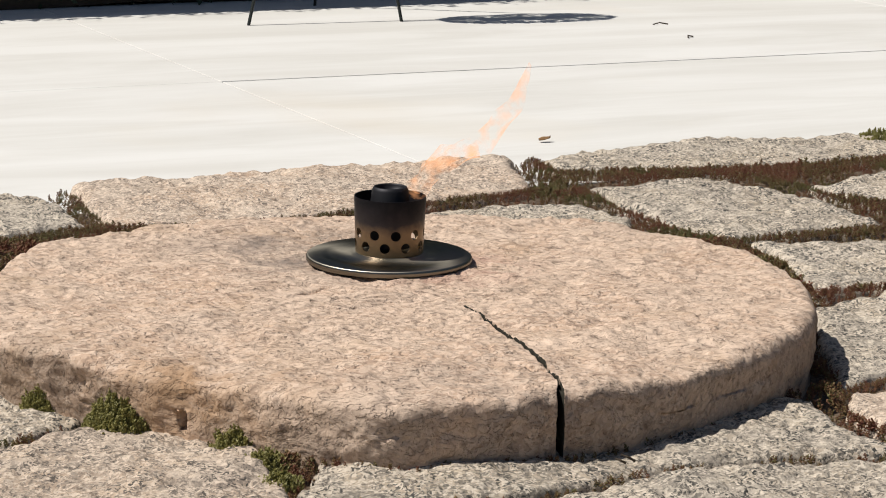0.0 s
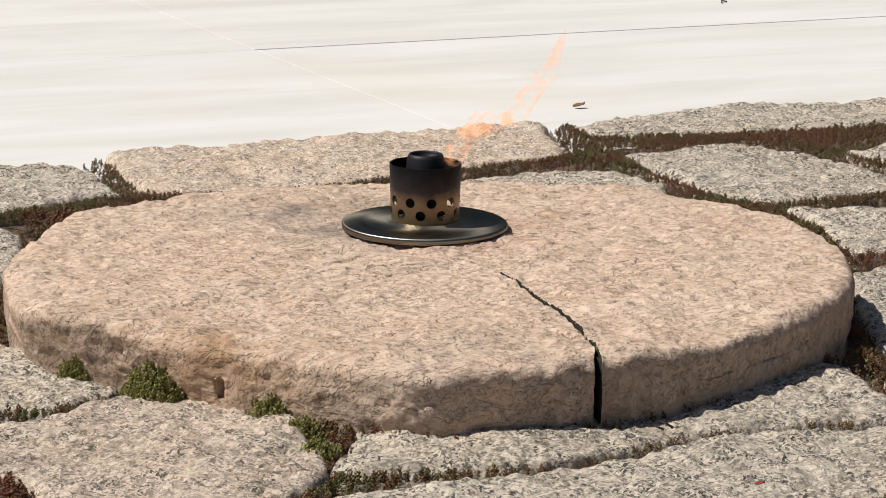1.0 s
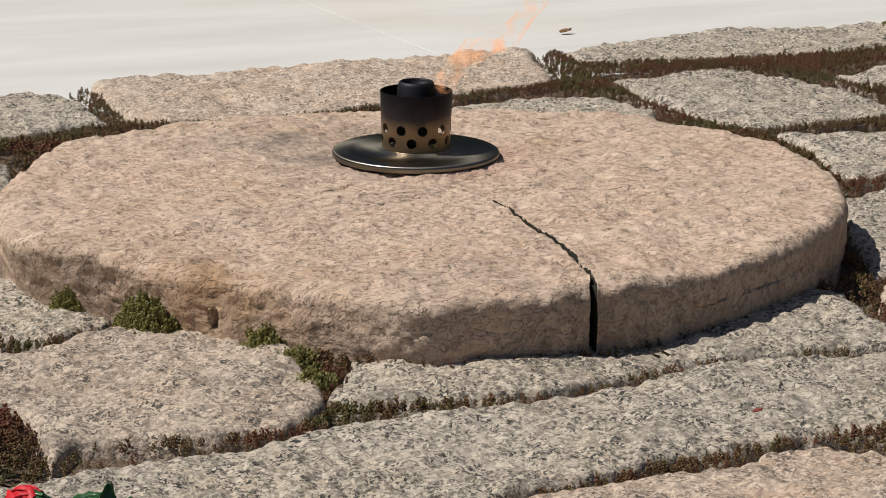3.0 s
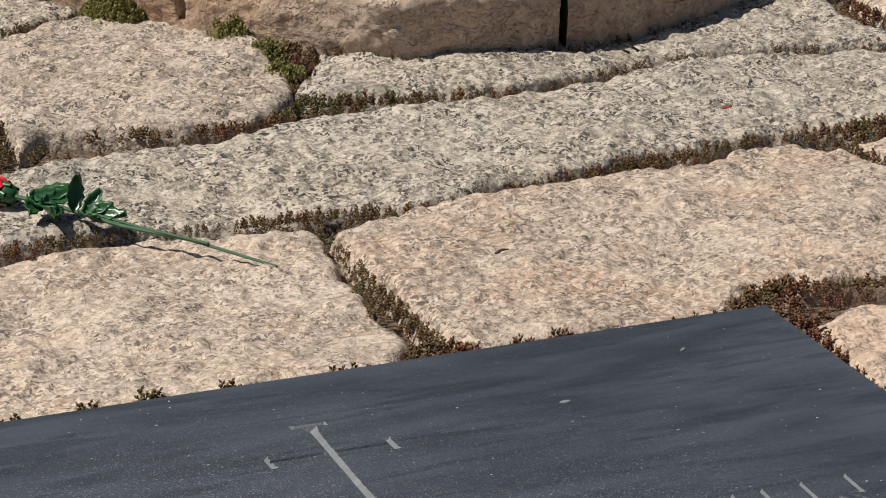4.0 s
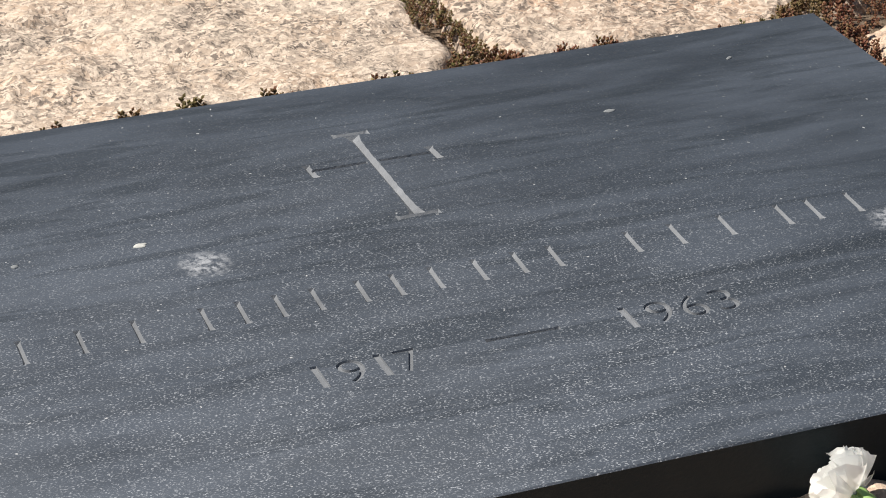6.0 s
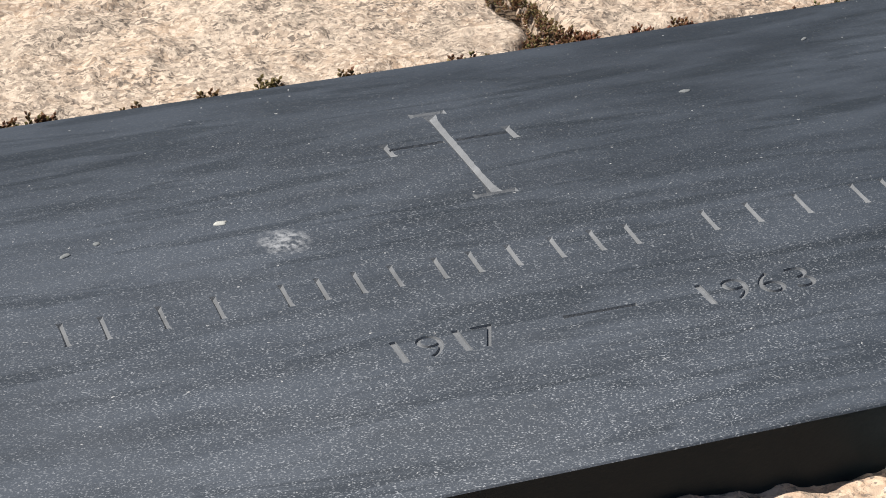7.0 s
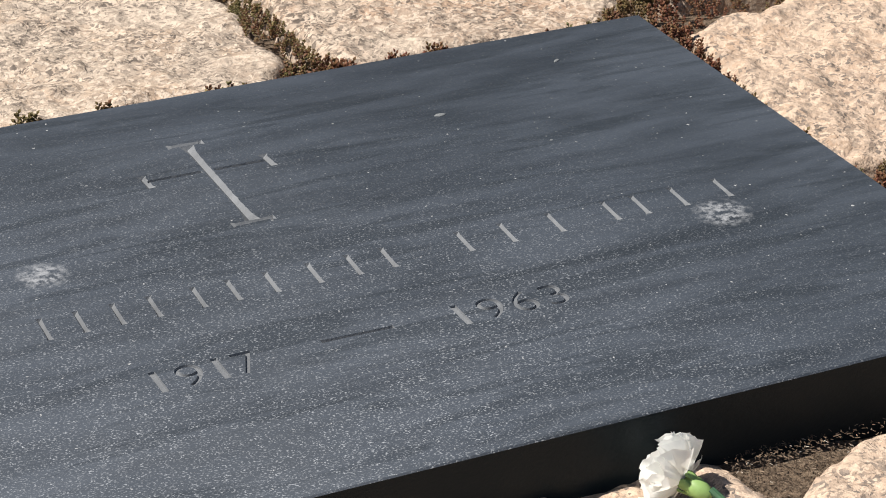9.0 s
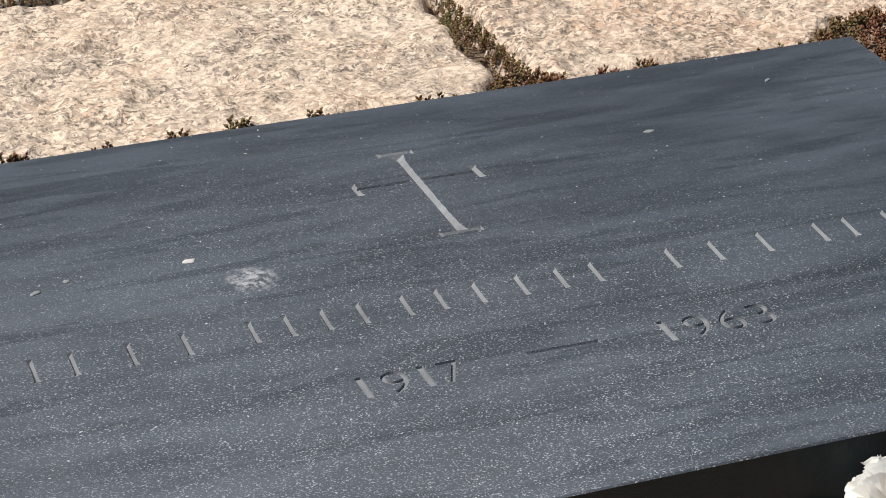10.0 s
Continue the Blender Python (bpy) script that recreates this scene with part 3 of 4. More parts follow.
def capstone():
    """The broad round stone: radius by angle, a rounded arris, a rough side and a crack that opens to a notch.
    The mesh's spokes bend along with the crack, so that it runs between two of them."""
    even = np.linspace(0, 2 * math.pi, 900, endpoint=False)
    ra, rr = zip(*sorted((math.atan2(y - MIDDLE[1], x - MIDDLE[0]) % (2 * math.pi), math.hypot(x - MIDDLE[0], y - MIDDLE[1])) for x, y in RIM))
    smooth = np.interp(even, np.r_[ra[-1] - 2 * math.pi, ra, ra[0] + 2 * math.pi], np.r_[rr[-1], rr, rr[0]])
    wide = 26
    kernel = np.hanning(wide) / np.hanning(wide).sum()
    smooth = np.convolve(np.r_[smooth[-wide:], smooth, smooth[:wide]], kernel, "same")[wide:-wide]
    # the crack in polar form, from the burner to the rim
    bend = [(math.hypot(x - MIDDLE[0], y - MIDDLE[1]), math.atan2(y - MIDDLE[1], x - MIDDLE[0])) for x, y in CRACK]
    start = bend[-1][1] % (2 * math.pi)
    close = start + np.radians(4.5) * np.linspace(-1, 1, 121) ** 3
    spokes = np.sort(np.r_[even[np.abs(even - start) > np.radians(4.6)], close])
    steps = len(spokes)
    window = np.cos(np.clip((spokes - start) / np.radians(78), -1, 1) * math.pi / 2) ** 2
    profile = [(0.012, -0.15), (0.010, -0.12), (0.008, -0.10)] + [(0.006 - 0.004 * k / 12, -0.09 + 0.0058 * k) for k in range(13)]
    profile += [(0.004, -0.014), (0.007, -0.0085), (0.0115, -0.0045), (0.017, -0.002), (0.024, -0.0005)]
    inner = list(0.030 + 0.0042 * np.arange(0, 143))
    verts, deep = [], []
    for inset, dz in profile + [(v, 0.0) for v in inner]:
        near = (0.727 - inset) if inset < 0.1 else (0.727 - 0.1) * (1 - (inset - 0.1) / 0.56)
        shift = np.interp(near, [b[0] for b in bend], [b[1] for b in bend]) - bend[-1][1]
        ang = (spokes + window * shift + 0.006 * np.exp(-((spokes - start) / 0.05) ** 2) * rugged(np.full(steps, near), 0 * spokes, 11, 19, 2)) % (2 * math.pi)
        reach = np.interp(ang, np.r_[even, 2 * math.pi], np.r_[smooth, smooth[0]])
        # the arris is worn down on the west front, and a square socket is cut there
        worn = 0.013 * np.clip(1 - np.abs(ang - np.radians(228)) / 0.75, 0, 1) ** 0.7
        socket = np.abs(ang - math.atan2(3.953 - MIDDLE[1], -0.368 - MIDDLE[0]) % (2 * math.pi)) < 0.011
        cut = 0.11 * socket * (dz > -0.097) * (dz < -0.066)
        fall = min(max((dz + 0.10) / 0.10, 0.0), 1.0)
        R = np.maximum(reach - inset, 0) if inset < 0.1 else np.maximum((reach - 0.1) * (1 - (inset - 0.1) / 0.56), 0.002)
        foot = -0.026 * np.clip((ang - np.radians(190)) / 0.2, 0, 1) * np.clip((np.radians(240) - ang) / 0.3, 0, 1)
        R = R + foot * (1 - fall)
        R = R - 0.9 * worn * fall * math.exp(-max(inset - 0.01, 0.0) / 0.1)
        X, Y = MIDDLE[0] + R * np.cos(ang), MIDDLE[1] + R * np.sin(ang)
        arc = ang * 0.72
        side = np.full(steps, 1.0 if dz < -0.003 else 0.0)
        rough = rugged(arc, np.full(steps, dz * 1.3), 30, 11, 4, 0.62) * 0.0026 + rugged(arc, np.full(steps, dz), 6, 31, 3) * 0.003
        edge = math.exp(-max(inset, 0.0) / 0.03)
        push = rough * np.where(side > 0, 1.0, edge)
        # across the crack, in metres, and how wide it gapes at this ring
        across = np.abs(spokes - start) * np.maximum(R, 0.02)
        out = min(max((near - 0.13) / 0.6, 0.0), 1.0)
        gape = (0.0016 + 0.0014 * out + 0.0020 * max((near - 0.60) / 0.127, 0.0) ** 2) * (1 + 0.45 * float(rugged(np.array([near]), np.array([3.0]), 22, 27, 2)[0])) * (near > 0.15)
        gap = np.clip((1 - across / max(gape * 1.5, 1e-5)) * 3, 0, 1)
        chip = np.zeros(steps)
        for c in CHIPS:
            e, _ = near_line(X, Y, c)
            chip = np.maximum(chip, np.clip((1 - e / 0.007) * 2, 0, 1) * (1 - side))
        X, Y = X + np.cos(ang) * (push - 0.05 * gap * side - cut * side), Y + np.sin(ang) * (push - 0.05 * gap * side - cut * side)
        Z = DISC_TOP + dz + 0.005 * rugged(X, Y, 3, 5, 2) * (dz > -0.06) + (0.0026 * rugged(X, Y, 18, 9, 3, 0.6) + ledges(X, Y, 8, 45, 0.0030) + 0.0018 * rugged(X, Y, 55, 13, 2) - 0.005 * np.clip(rugged(X, Y * 1.6, 24, 49, 2) - 0.8, 0, 1)) * (dz > -0.06)
        Z = Z - (1 - side) * (gap * (0.03 + 0.05 * out) + chip * 0.011)
        Z = Z - worn * math.exp(-max(inset - 0.01, 0.0) / 0.075) * fall - 0.008 * edge * np.clip(rugged(X, Y, 8, 77, 3), 0, 1) * (1 - side)
        verts.append(np.stack([X, Y, Z], -1))
        deep.append(gap > 0.02)
    n = len(verts)
    k = np.arange(n * steps).reshape(n, steps)
    nxt = np.roll(k, -1, 1)
    faces = np.stack([k[:-1], nxt[:-1], nxt[1:], k[1:]], -1).reshape(-1, 4).tolist()
    faces.append(k[-1].tolist())
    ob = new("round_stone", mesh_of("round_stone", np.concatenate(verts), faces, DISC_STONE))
    ob.data.materials.append(CRACK_DIRT)
    deep = np.array(deep)
    filled = (deep[:-1] | np.roll(deep, -1, 1)[1:]).reshape(-1)
    ob.data.polygons.foreach_set("material_index", np.r_[filled, [False]].astype(np.int32))
    tagged(ob, "broad round pinkish granite stone with a cracked rough edge", "stone")


def groove(bm, ax, ay, bx, by, width, deep, flare=1.0, rag=0.0):
    """A V-cut along a line in the tablet's frame; flare widens its ends, rag frets its edges."""
    a, b = Vector((ax, ay, 0)), Vector((bx, by, 0))
    d = (b - a).normalized()
    side = Vector((-d.y, d.x, 0))
    top, low = SLATE_TOP + 0.0008, SLATE_TOP - deep
    steps = max(3, int((b - a).length / 0.005))
    rows = []
    for k in range(steps + 1):
        t = k / steps
        p = a.lerp(b, t)
        half = 0.6 * width * (1 + (flare - 1) * abs(2 * t - 1) ** 8)
        l = half + rag * noise.noise(p * 190 + Vector((0, 0, 3)))
        r = half + rag * noise.noise(p * 190 + Vector((0, 0, 9)))
        end = 0.0 if 0 < k < steps else (d * width * (0.4 if k == 0 else -0.4))
        rows.append([bm.verts.new((*(p + side * l).xy, top)), bm.verts.new((*(p - side * r).xy, top)), bm.verts.new((*(p + end if end else p).xy, low))])
    for (l, r, m), (l2, r2, m2) in zip(rows, rows[1:]):
        for f in ((l, l2, m2, m), (r, m, m2, r2), (l, r, r2, l2)):
            bm.faces.new(f)
    bm.faces.new((rows[0][0], rows[0][2], rows[0][1]))
    bm.faces.new((rows[-1][0], rows[-1][1], rows[-1][2]))


def cutter(bm, name):
    bmesh.ops.recalc_face_normals(bm, faces=bm.faces)
    me = bpy.data.meshes.new(name)
    bm.to_mesh(me)
    bm.free()
    me.materials.append(SLATE)
    me.materials.append(CUT)
    me.polygons.foreach_set("material_index", [1] * len(me.polygons))
    return new(name, me)


def digits(text, places, height, bottom):
    """Characters of the built-in font as solid cutters, each at its own place."""
    bm = bmesh.new()
    for ch, (x, wide) in zip(text, places):
        curve = bpy.data.curves.new("digit", "FONT")
        curve.body, curve.extrude = ch, 0.0022
        ob = new("digit", curve)
        bpy.context.view_layer.update()
        me = bpy.data.meshes.new_from_object(ob.evaluated_get(bpy.context.evaluated_depsgraph_get()))
        bpy.data.objects.remove(ob)
        co = np.array([v.co[:] for v in me.vertices])
        lo, hi = co.min(0), co.max(0)
        for v in me.vertices:
            v.co = (x + (v.co.x - lo[0]) / (hi[0] - lo[0]) * wide, bottom + (v.co.y - lo[1]) / (hi[1] - lo[1]) * height, SLATE_TOP + v.co.z)
        bm.from_mesh(me)
    bmesh.ops.remove_doubles(bm, verts=bm.verts, dist=1e-5)
    # narrow the foot of each cut, so that its walls slope
    bm.normal_update()
    moves = []
    for v in bm.verts:
        walls = [f.normal.xy for f in v.link_faces if abs(f.normal.z) < 0.5]
        if v.co.z < SLATE_TOP and walls:
            out = sum(walls, Vector((0, 0))) / len(walls)
            moves.append((v, out.normalized() * min(0.0008 / max(out.length, 0.6), 0.0011)))
    for v, d in moves:
        v.co.xy -= d
    return bm


def tablet():
    bm = bmesh.new()
    bmesh.ops.create_cube(bm, size=1)
    for v in bm.verts:
        v.co = ((v.co.x - 0.5) * WIDE, (v.co.y - 0.5) * DEEP, SLATE_TOP if v.co.z > 0 else -0.06)
    bmesh.ops.bevel(bm, geom=[e for e in bm.edges if all(v.co.z > 0 for v in e.verts)], offset=0.0015, segments=1, affect="EDGES")
    me = bpy.data.meshes.new("grave_tablet")
    bm.to_mesh(me)
    bm.free()
    me.materials.append(SLATE)
    me.materials.append(CUT)
    ob = new("grave_tablet", me)
    strokes = bmesh.new()
    for u in (1.031, 0.996, 0.945, 0.896, 0.835, 0.802, 0.768, 0.734, 0.692, 0.659, 0.622, 0.580, 0.541, 0.506, 0.428, 0.383, 0.332, 0.272, 0.240, 0.197, 0.148):
        groove(strokes, -u, -0.437, -u + 0.002, -0.396, 0.0046, 0.0035, 1.5, 0.0004)
    groove(strokes, -0.651, -0.1785, -0.594, -0.1790, 0.0045, 0.007, 1.0, 0.0010)
    groove(strokes, -0.582, -0.1793, -0.527, -0.1800, 0.0045, 0.007, 1.0, 0.0010)
    groove(strokes, -0.6245, -0.535, -0.5553, -0.5365, 0.0040, 0.007, 1.3, 0.0003)
    upright = bmesh.new()
    groove(upright, -0.5875, -0.118, -0.5895, -0.296, 0.0082, 0.0042, 2.0, 0.0011)
    serifs = bmesh.new()
    groove(serifs, -0.607, -0.1145, -0.568, -0.1155, 0.006, 0.0030, 1.7, 0.0012)
    groove(serifs, -0.612, -0.2985, -0.567, -0.2975, 0.006, 0.0030, 1.7, 0.0012)
    groove(serifs, -0.653, -0.165, -0.652, -0.194, 0.007, 0.0032, 1.5, 0.0014)
    groove(serifs, -0.526, -0.166, -0.525, -0.195, 0.007, 0.0032, 1.5, 0.0014)
    years = digits("19171963", [(-0.7795, 0.007), (-0.759, 0.024), (-0.7235, 0.007), (-0.7065, 0.021), (-0.496, 0.007), (-0.474, 0.024), (-0.4425, 0.024), (-0.410, 0.021)], 0.0365, -0.560)
    cuts = [cutter(b, "cut") for b in (strokes, upright, serifs, years)]
    for c in cuts:
        mod = ob.modifiers.new("cut", "BOOLEAN")
        mod.object, mod.operation, mod.solver = c, "DIFFERENCE", "FAST" if c is cuts[-1] else "EXACT"
    bpy.context.view_layer.update()
    done = bpy.data.meshes.new_from_object(ob.evaluated_get(bpy.context.evaluated_depsgraph_get()))
    ob.modifiers.clear()
    ob.data = done
    for c in cuts:
        bpy.data.objects.remove(c)
    bpy.data.objects.remove(ob)
    root = new("grave_tablet")
    root.matrix_basis = pose(CORNER[0], CORNER[1], 0, 0, 0, TURN)
    tagged(root, "dark slate grave tablet with engraved cross, bars and dates", "grave tablet")
    # the slab itself, and the hewn faces of each engraving
    whole = bmesh.new()
    whole.from_mesh(done)
    pieces, seen = [], set()
    for f in whole.faces:
        if f.material_index != 1 or f in seen:
            continue
        island, edge = [], [f]
        seen.add(f)
        while edge:
            q = edge.pop()
            island.append(q)
            for v in q.verts:
                for o in v.link_faces:
                    if o.material_index == 1 and o not in seen:
                        seen.add(o)
                        edge.append(o)
        pieces.append(island)
    named = []
    for island in pieces:
        away = sum(f.calc_center_median().y for f in island) / len(island)
        along = sum(f.calc_center_median().x for f in island) / len(island)
        kind = "engraved_cross" if away > -0.35 else "engraved_bar" if away > -0.48 or -0.65 < along < -0.53 else "engraved_digit"
        named.append((kind, island))

    def lift(name, faces, stuff, label=""):
        out, made = bmesh.new(), {}
        for f in faces:
            for v in f.verts:
                if v not in made:
                    made[v] = out.verts.new(v.co)
            ring = [made[v] for v in f.verts]
            if out.faces.get(ring) is None:
                out.faces.new(ring)
        part(name, out, stuff, root, label)

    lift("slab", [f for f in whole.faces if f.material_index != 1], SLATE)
    lift("engraved_cross", [f for kind, island in named if kind == "engraved_cross" for f in island], CUT, "pale rough-cut cross")
    for kind, island in named:
        if kind != "engraved_cross":
            lift(kind, island, CUT)
    whole.free()


def in_tablet(u, v, z=SLATE_TOP):
    """A place on the tablet: u leftwards from its far right corner, v towards its near edge."""
    return CORNER[0] - u * EX + v * EY, CORNER[1] - u * EY - v * EX, z


def burner():
    root = new("gas_burner")
    root.matrix_basis = pose(-0.097, 4.728, DISC_TOP - 0.001)
    tagged(root, "round metal gas burner with perforated soot-stained cup", "burner")
    part("base_plate", lathe([(0.0, 0.0), (0.149, 0.0), (0.1545, 0.003), (0.1555, 0.010), (0.1545, 0.013), (0.1515, 0.0150), (0.120, 0.0158), (0.074, 0.0164), (0.072, 0.020), (0.0, 0.020)], 128), PLATE, root, "turned brownish steel plate", True)
    bm = lathe([(0.0625, 0.0195), (0.0635, 0.021), (0.0672, 0.124), (0.0672, 0.126), (0.0650, 0.126), (0.0648, 0.123), (0.0605, 0.021), (0.0605, 0.0195)], 96, True)
    cup = part("perforated_cup", bm, BURNER, root, "bronze cup blackened by soot", True)
    holes = bmesh.new()
    for row, (z, first) in enumerate(((0.061, 12.0), (0.0375, 30.0))):
        for k in range(10):
            a = radians(-90 + first + 36 * k)
            m = Matrix.Translation((0.062 * math.cos(a), 0.062 * math.sin(a), z)) @ Matrix.Rotation(a, 4, "Z") @ Matrix.Rotation(radians(90), 4, "Y")
            bmesh.ops.create_cone(holes, cap_ends=True, segments=18, radius1=0.0094, radius2=0.0094, depth=0.03, matrix=m)
    me = bpy.data.meshes.new("holes")
    holes.to_mesh(me)
    holes.free()
    h = new("holes", me)
    h.matrix_basis = root.matrix_basis
    bpy.context.view_layer.update()
    mod = cup.modifiers.new("holes", "BOOLEAN")
    mod.object, mod.operation, mod.solver = h, "DIFFERENCE", "EXACT"
    bpy.context.view_layer.update()
    done = bpy.data.meshes.new_from_object(cup.evaluated_get(bpy.context.evaluated_depsgraph_get()))
    cup.modifiers.clear()
    cup.data = done
    done.polygons.foreach_set("use_smooth", [False] * len(done.polygons))
    bpy.data.objects.remove(h)
    part("nozzle", lathe([(0.040, 0.03), (0.0385, 0.10), (0.034, 0.137), (0.0315, 0.143), (0.029, 0.144), (0.0275, 0.141), (0.027, 0.132), (0.0, 0.130)], 64), NOZZLE, root, "black iron nozzle", True)
    for n, way in enumerate((((0.045, 0.0, 0.13), (0.075, 0.0, 0.175), (0.12, 0.01, 0.20), (0.16, 0.01, 0.215)), ((0.04, 0.01, 0.14), (0.10, 0.02, 0.20), (0.17, 0.02, 0.225), (0.23, 0.03, 0.30), (0.255, 0.03, 0.37)))):
        bm = tube([Vector(p) for p in way], [0.016, 0.02, 0.022, 0.015, 0.004][:len(way)], 10)
        bmesh.ops.subdivide_edges(bm, edges=bm.edges[:], cuts=2, use_grid_fill=True, smooth=0.6)
        for v in bm.verts:
            v.co += noise.noise_vector(v.co * 30) * 0.012
        fl = part("flame", bm, FLAME, root, "faint orange gas flame", True)
        fl.visible_shadow = False


def marble_terrace():
    """Large white slabs with narrow joints, behind the paving."""
    root = new("pavement")
    root.matrix_basis = pose(-0.70, 7.84, -0.03, 0, 0, 26)
    tagged(root, "white marble terrace of large slabs, sunlit", "pavement", kind="structure")
    us, vs = [-6.0, -3.2, 0.0, 3.2, 6.4], [-1.84, 0.0, 2.9]
    for a, b in zip(us, us[1:]):
        for c, d in zip(vs, vs[1:]):
            bm = bmesh.new()
            bmesh.ops.create_cube(bm, size=1)
            for v in bm.verts:
                v.co = (a + 0.0018 if v.co.x < 0 else b - 0.0018, c + (0.007 if a >= 0 else 0.001) if v.co.y < 0 else d - (0.006 if a >= 0 else 0.001), 0 if v.co.z > 0 else -0.1)
            bmesh.ops.bevel(bm, geom=[e for e in bm.edges if all(v.co.z > -0.01 for v in e.verts)], offset=0.001, segments=1, affect="EDGES")
            part("slab", bm, MARBLE, root)
    bm = bmesh.new()
    bmesh.ops.create_cube(bm, size=1)
    for v in bm.verts:
        v.co = (v.co.x * 12.3 + 0.2, 0.53 + v.co.y * 4.6, -0.006 if v.co.z > 0 else -0.05)
    part("grout", bm, GROUT, root, "grey joint filling")


def hedge():
    """A dark clipped hedge along the terrace: a woody core in a coat of many small leaves."""
    rng = np.random.default_rng(4)
    root = new("hedge")
    root.matrix_basis = pose(-0.70, 7.84, -0.03, 0, 0, 27.5) @ pose(0, 1.76, 0)
    tagged(root, "dark green clipped hedge in shade", "hedge")
    bm = bmesh.new()
    bmesh.ops.create_cube(bm, size=1)
    for v in bm.verts:
        v.co = (v.co.x * 12.2, 0.12 + (v.co.y + 0.5) * 0.8, 1.16 if v.co.z > 0 else 0.0)
    bmesh.ops.subdivide_edges(bm, edges=bm.edges[:], cuts=14, use_grid_fill=True)
    for v in bm.verts:
        v.co += noise.noise_vector(v.co * 4) * 0.05
    part("branch_core", bm, TWIG, root)
    n = 26000
    p = np.stack([rng.uniform(-6.1, 6.1, n), rng.normal(0.13, 0.045, n), rng.uniform(0.0, 1.24, n)], -1)
    top = rng.random(n) < 0.3
    p[top, 1], p[top, 2] = rng.uniform(0.08, 0.95, top.sum()), rng.normal(1.22, 0.03, top.sum())
    a, b = rng.normal(size=(n, 3)), rng.normal(size=(n, 3))
    a /= np.linalg.norm(a, axis=1)[:, None]
    b = np.cross(a, b)
    b /= np.linalg.norm(b, axis=1)[:, None]
    s = rng.uniform(0.012, 0.026, n)[:, None]
    verts = np.stack([p - a * s, p + b * s * 0.5, p + a * s, p - b * s * 0.5], 1).reshape(-1, 3)
    faces = np.arange(4 * n).reshape(n, 4)
    ob = new("leaves", mesh_of("leaves", verts, faces, HEDGE_GREEN, False))
    ob.parent = root
    ob["kind"] = "stuff"


def unseen_woods():
    """An unseen ring of wooded slopes, higher behind the terrace, added to darken reflections."""
    rng = np.random.default_rng(12)
    steps = 360
    a = np.linspace(0, 2 * math.pi, steps, endpoint=False)
    tall = 9 + 30 * np.clip(np.sin(a) * 0.5 + 0.5, 0, 1) ** 1.5
    verts = []
    for k, f in enumerate((0.0, 0.25, 0.5, 0.75, 0.9, 1.0)):
        ragged = 1 + 0.10 * rugged(a * 14, np.full(steps, f * 3), 1.0, 50, 4)
        r = (52 + 14 * f) * (1 + 0.06 * rugged(a * 11, np.full(steps, f * 5), 1.0, 60, 4))
        verts.append(np.stack([r * np.cos(a), r * np.sin(a) + 4, -0.1 + tall * f * ragged], -1))
    k = np.arange(6 * steps).reshape(6, steps)
    nxt = np.roll(k, -1, 1)
    faces = np.stack([k[:-1], nxt[:-1], nxt[1:], k[1:]], -1).reshape(-1, 4)
    ob = new("backdrop", mesh_of("backdrop", np.concatenate(verts), faces, HEDGE_GREEN))
    tagged(ob, "unseen dark wooded slopes added round the site to dim reflections", "woods", kind="structure")


def sedum_sprig(rng, upright):
    """One stalk with fleshy leaflets: verts and faces of a few dozen triangles."""
    verts, faces = [], []
    tall = 1.0
    lean = np.array([rng.normal(0, 0.18), rng.normal(0, 0.18), 1.0])
    for k in range(9):
        h = 0.12 + 0.82 * k / 8
        a = k * 2.4 + rng.uniform(-0.4, 0.4)
        out = np.array([math.cos(a), math.sin(a), upright + 0.9 * h])
        out /= np.linalg.norm(out)
        root = lean * h * tall
        size = 0.46 * (1.1 - 0.35 * h)
        side = np.cross(out, (0.0, 0.0, 1.0))
        side /= np.linalg.norm(side) + 1e-9
        up = np.cross(side, out)
        i = len(verts)
        mid = root + out * size * 0.55
        verts += [root, mid + side * size * 0.36, mid + up * size * 0.32, mid - side * size * 0.36, mid - up * size * 0.2, root + out * size]
        faces += [(i, i + 1, i + 2), (i, i + 2, i + 3), (i, i + 3, i + 4), (i, i + 4, i + 1), (i + 5, i + 2, i + 1), (i + 5, i + 3, i + 2), (i + 5, i + 4, i + 3), (i + 5, i + 1, i + 4)]
    return np.array(verts), np.array(faces)


def scatter(name, places, heights, material, seed, label, category, upright=0.4):
    rng = np.random.default_rng(seed)
    kinds = [sedum_sprig(rng, upright) for _ in range(7)]
    vs, fs, at = [], [], 0
    for (x, y, z), h in zip(places, heights):
        v, f = kinds[rng.integers(7)]
        a = rng.uniform(0, 6.283)
        c, s = math.cos(a), math.sin(a)
        w = max(h * rng.uniform(0.7, 1.0), 0.010)
        vs.append(np.stack([x + (v[:, 0] * c - v[:, 1] * s) * w, y + (v[:, 0] * s + v[:, 1] * c) * w, z + v[:, 2] * h], -1))
        fs.append(f + at)
        at += len(v)
    ob = new(name, mesh_of(name, np.concatenate(vs), np.concatenate(fs), material, False))
    return tagged(ob, label, category, kind="stuff")


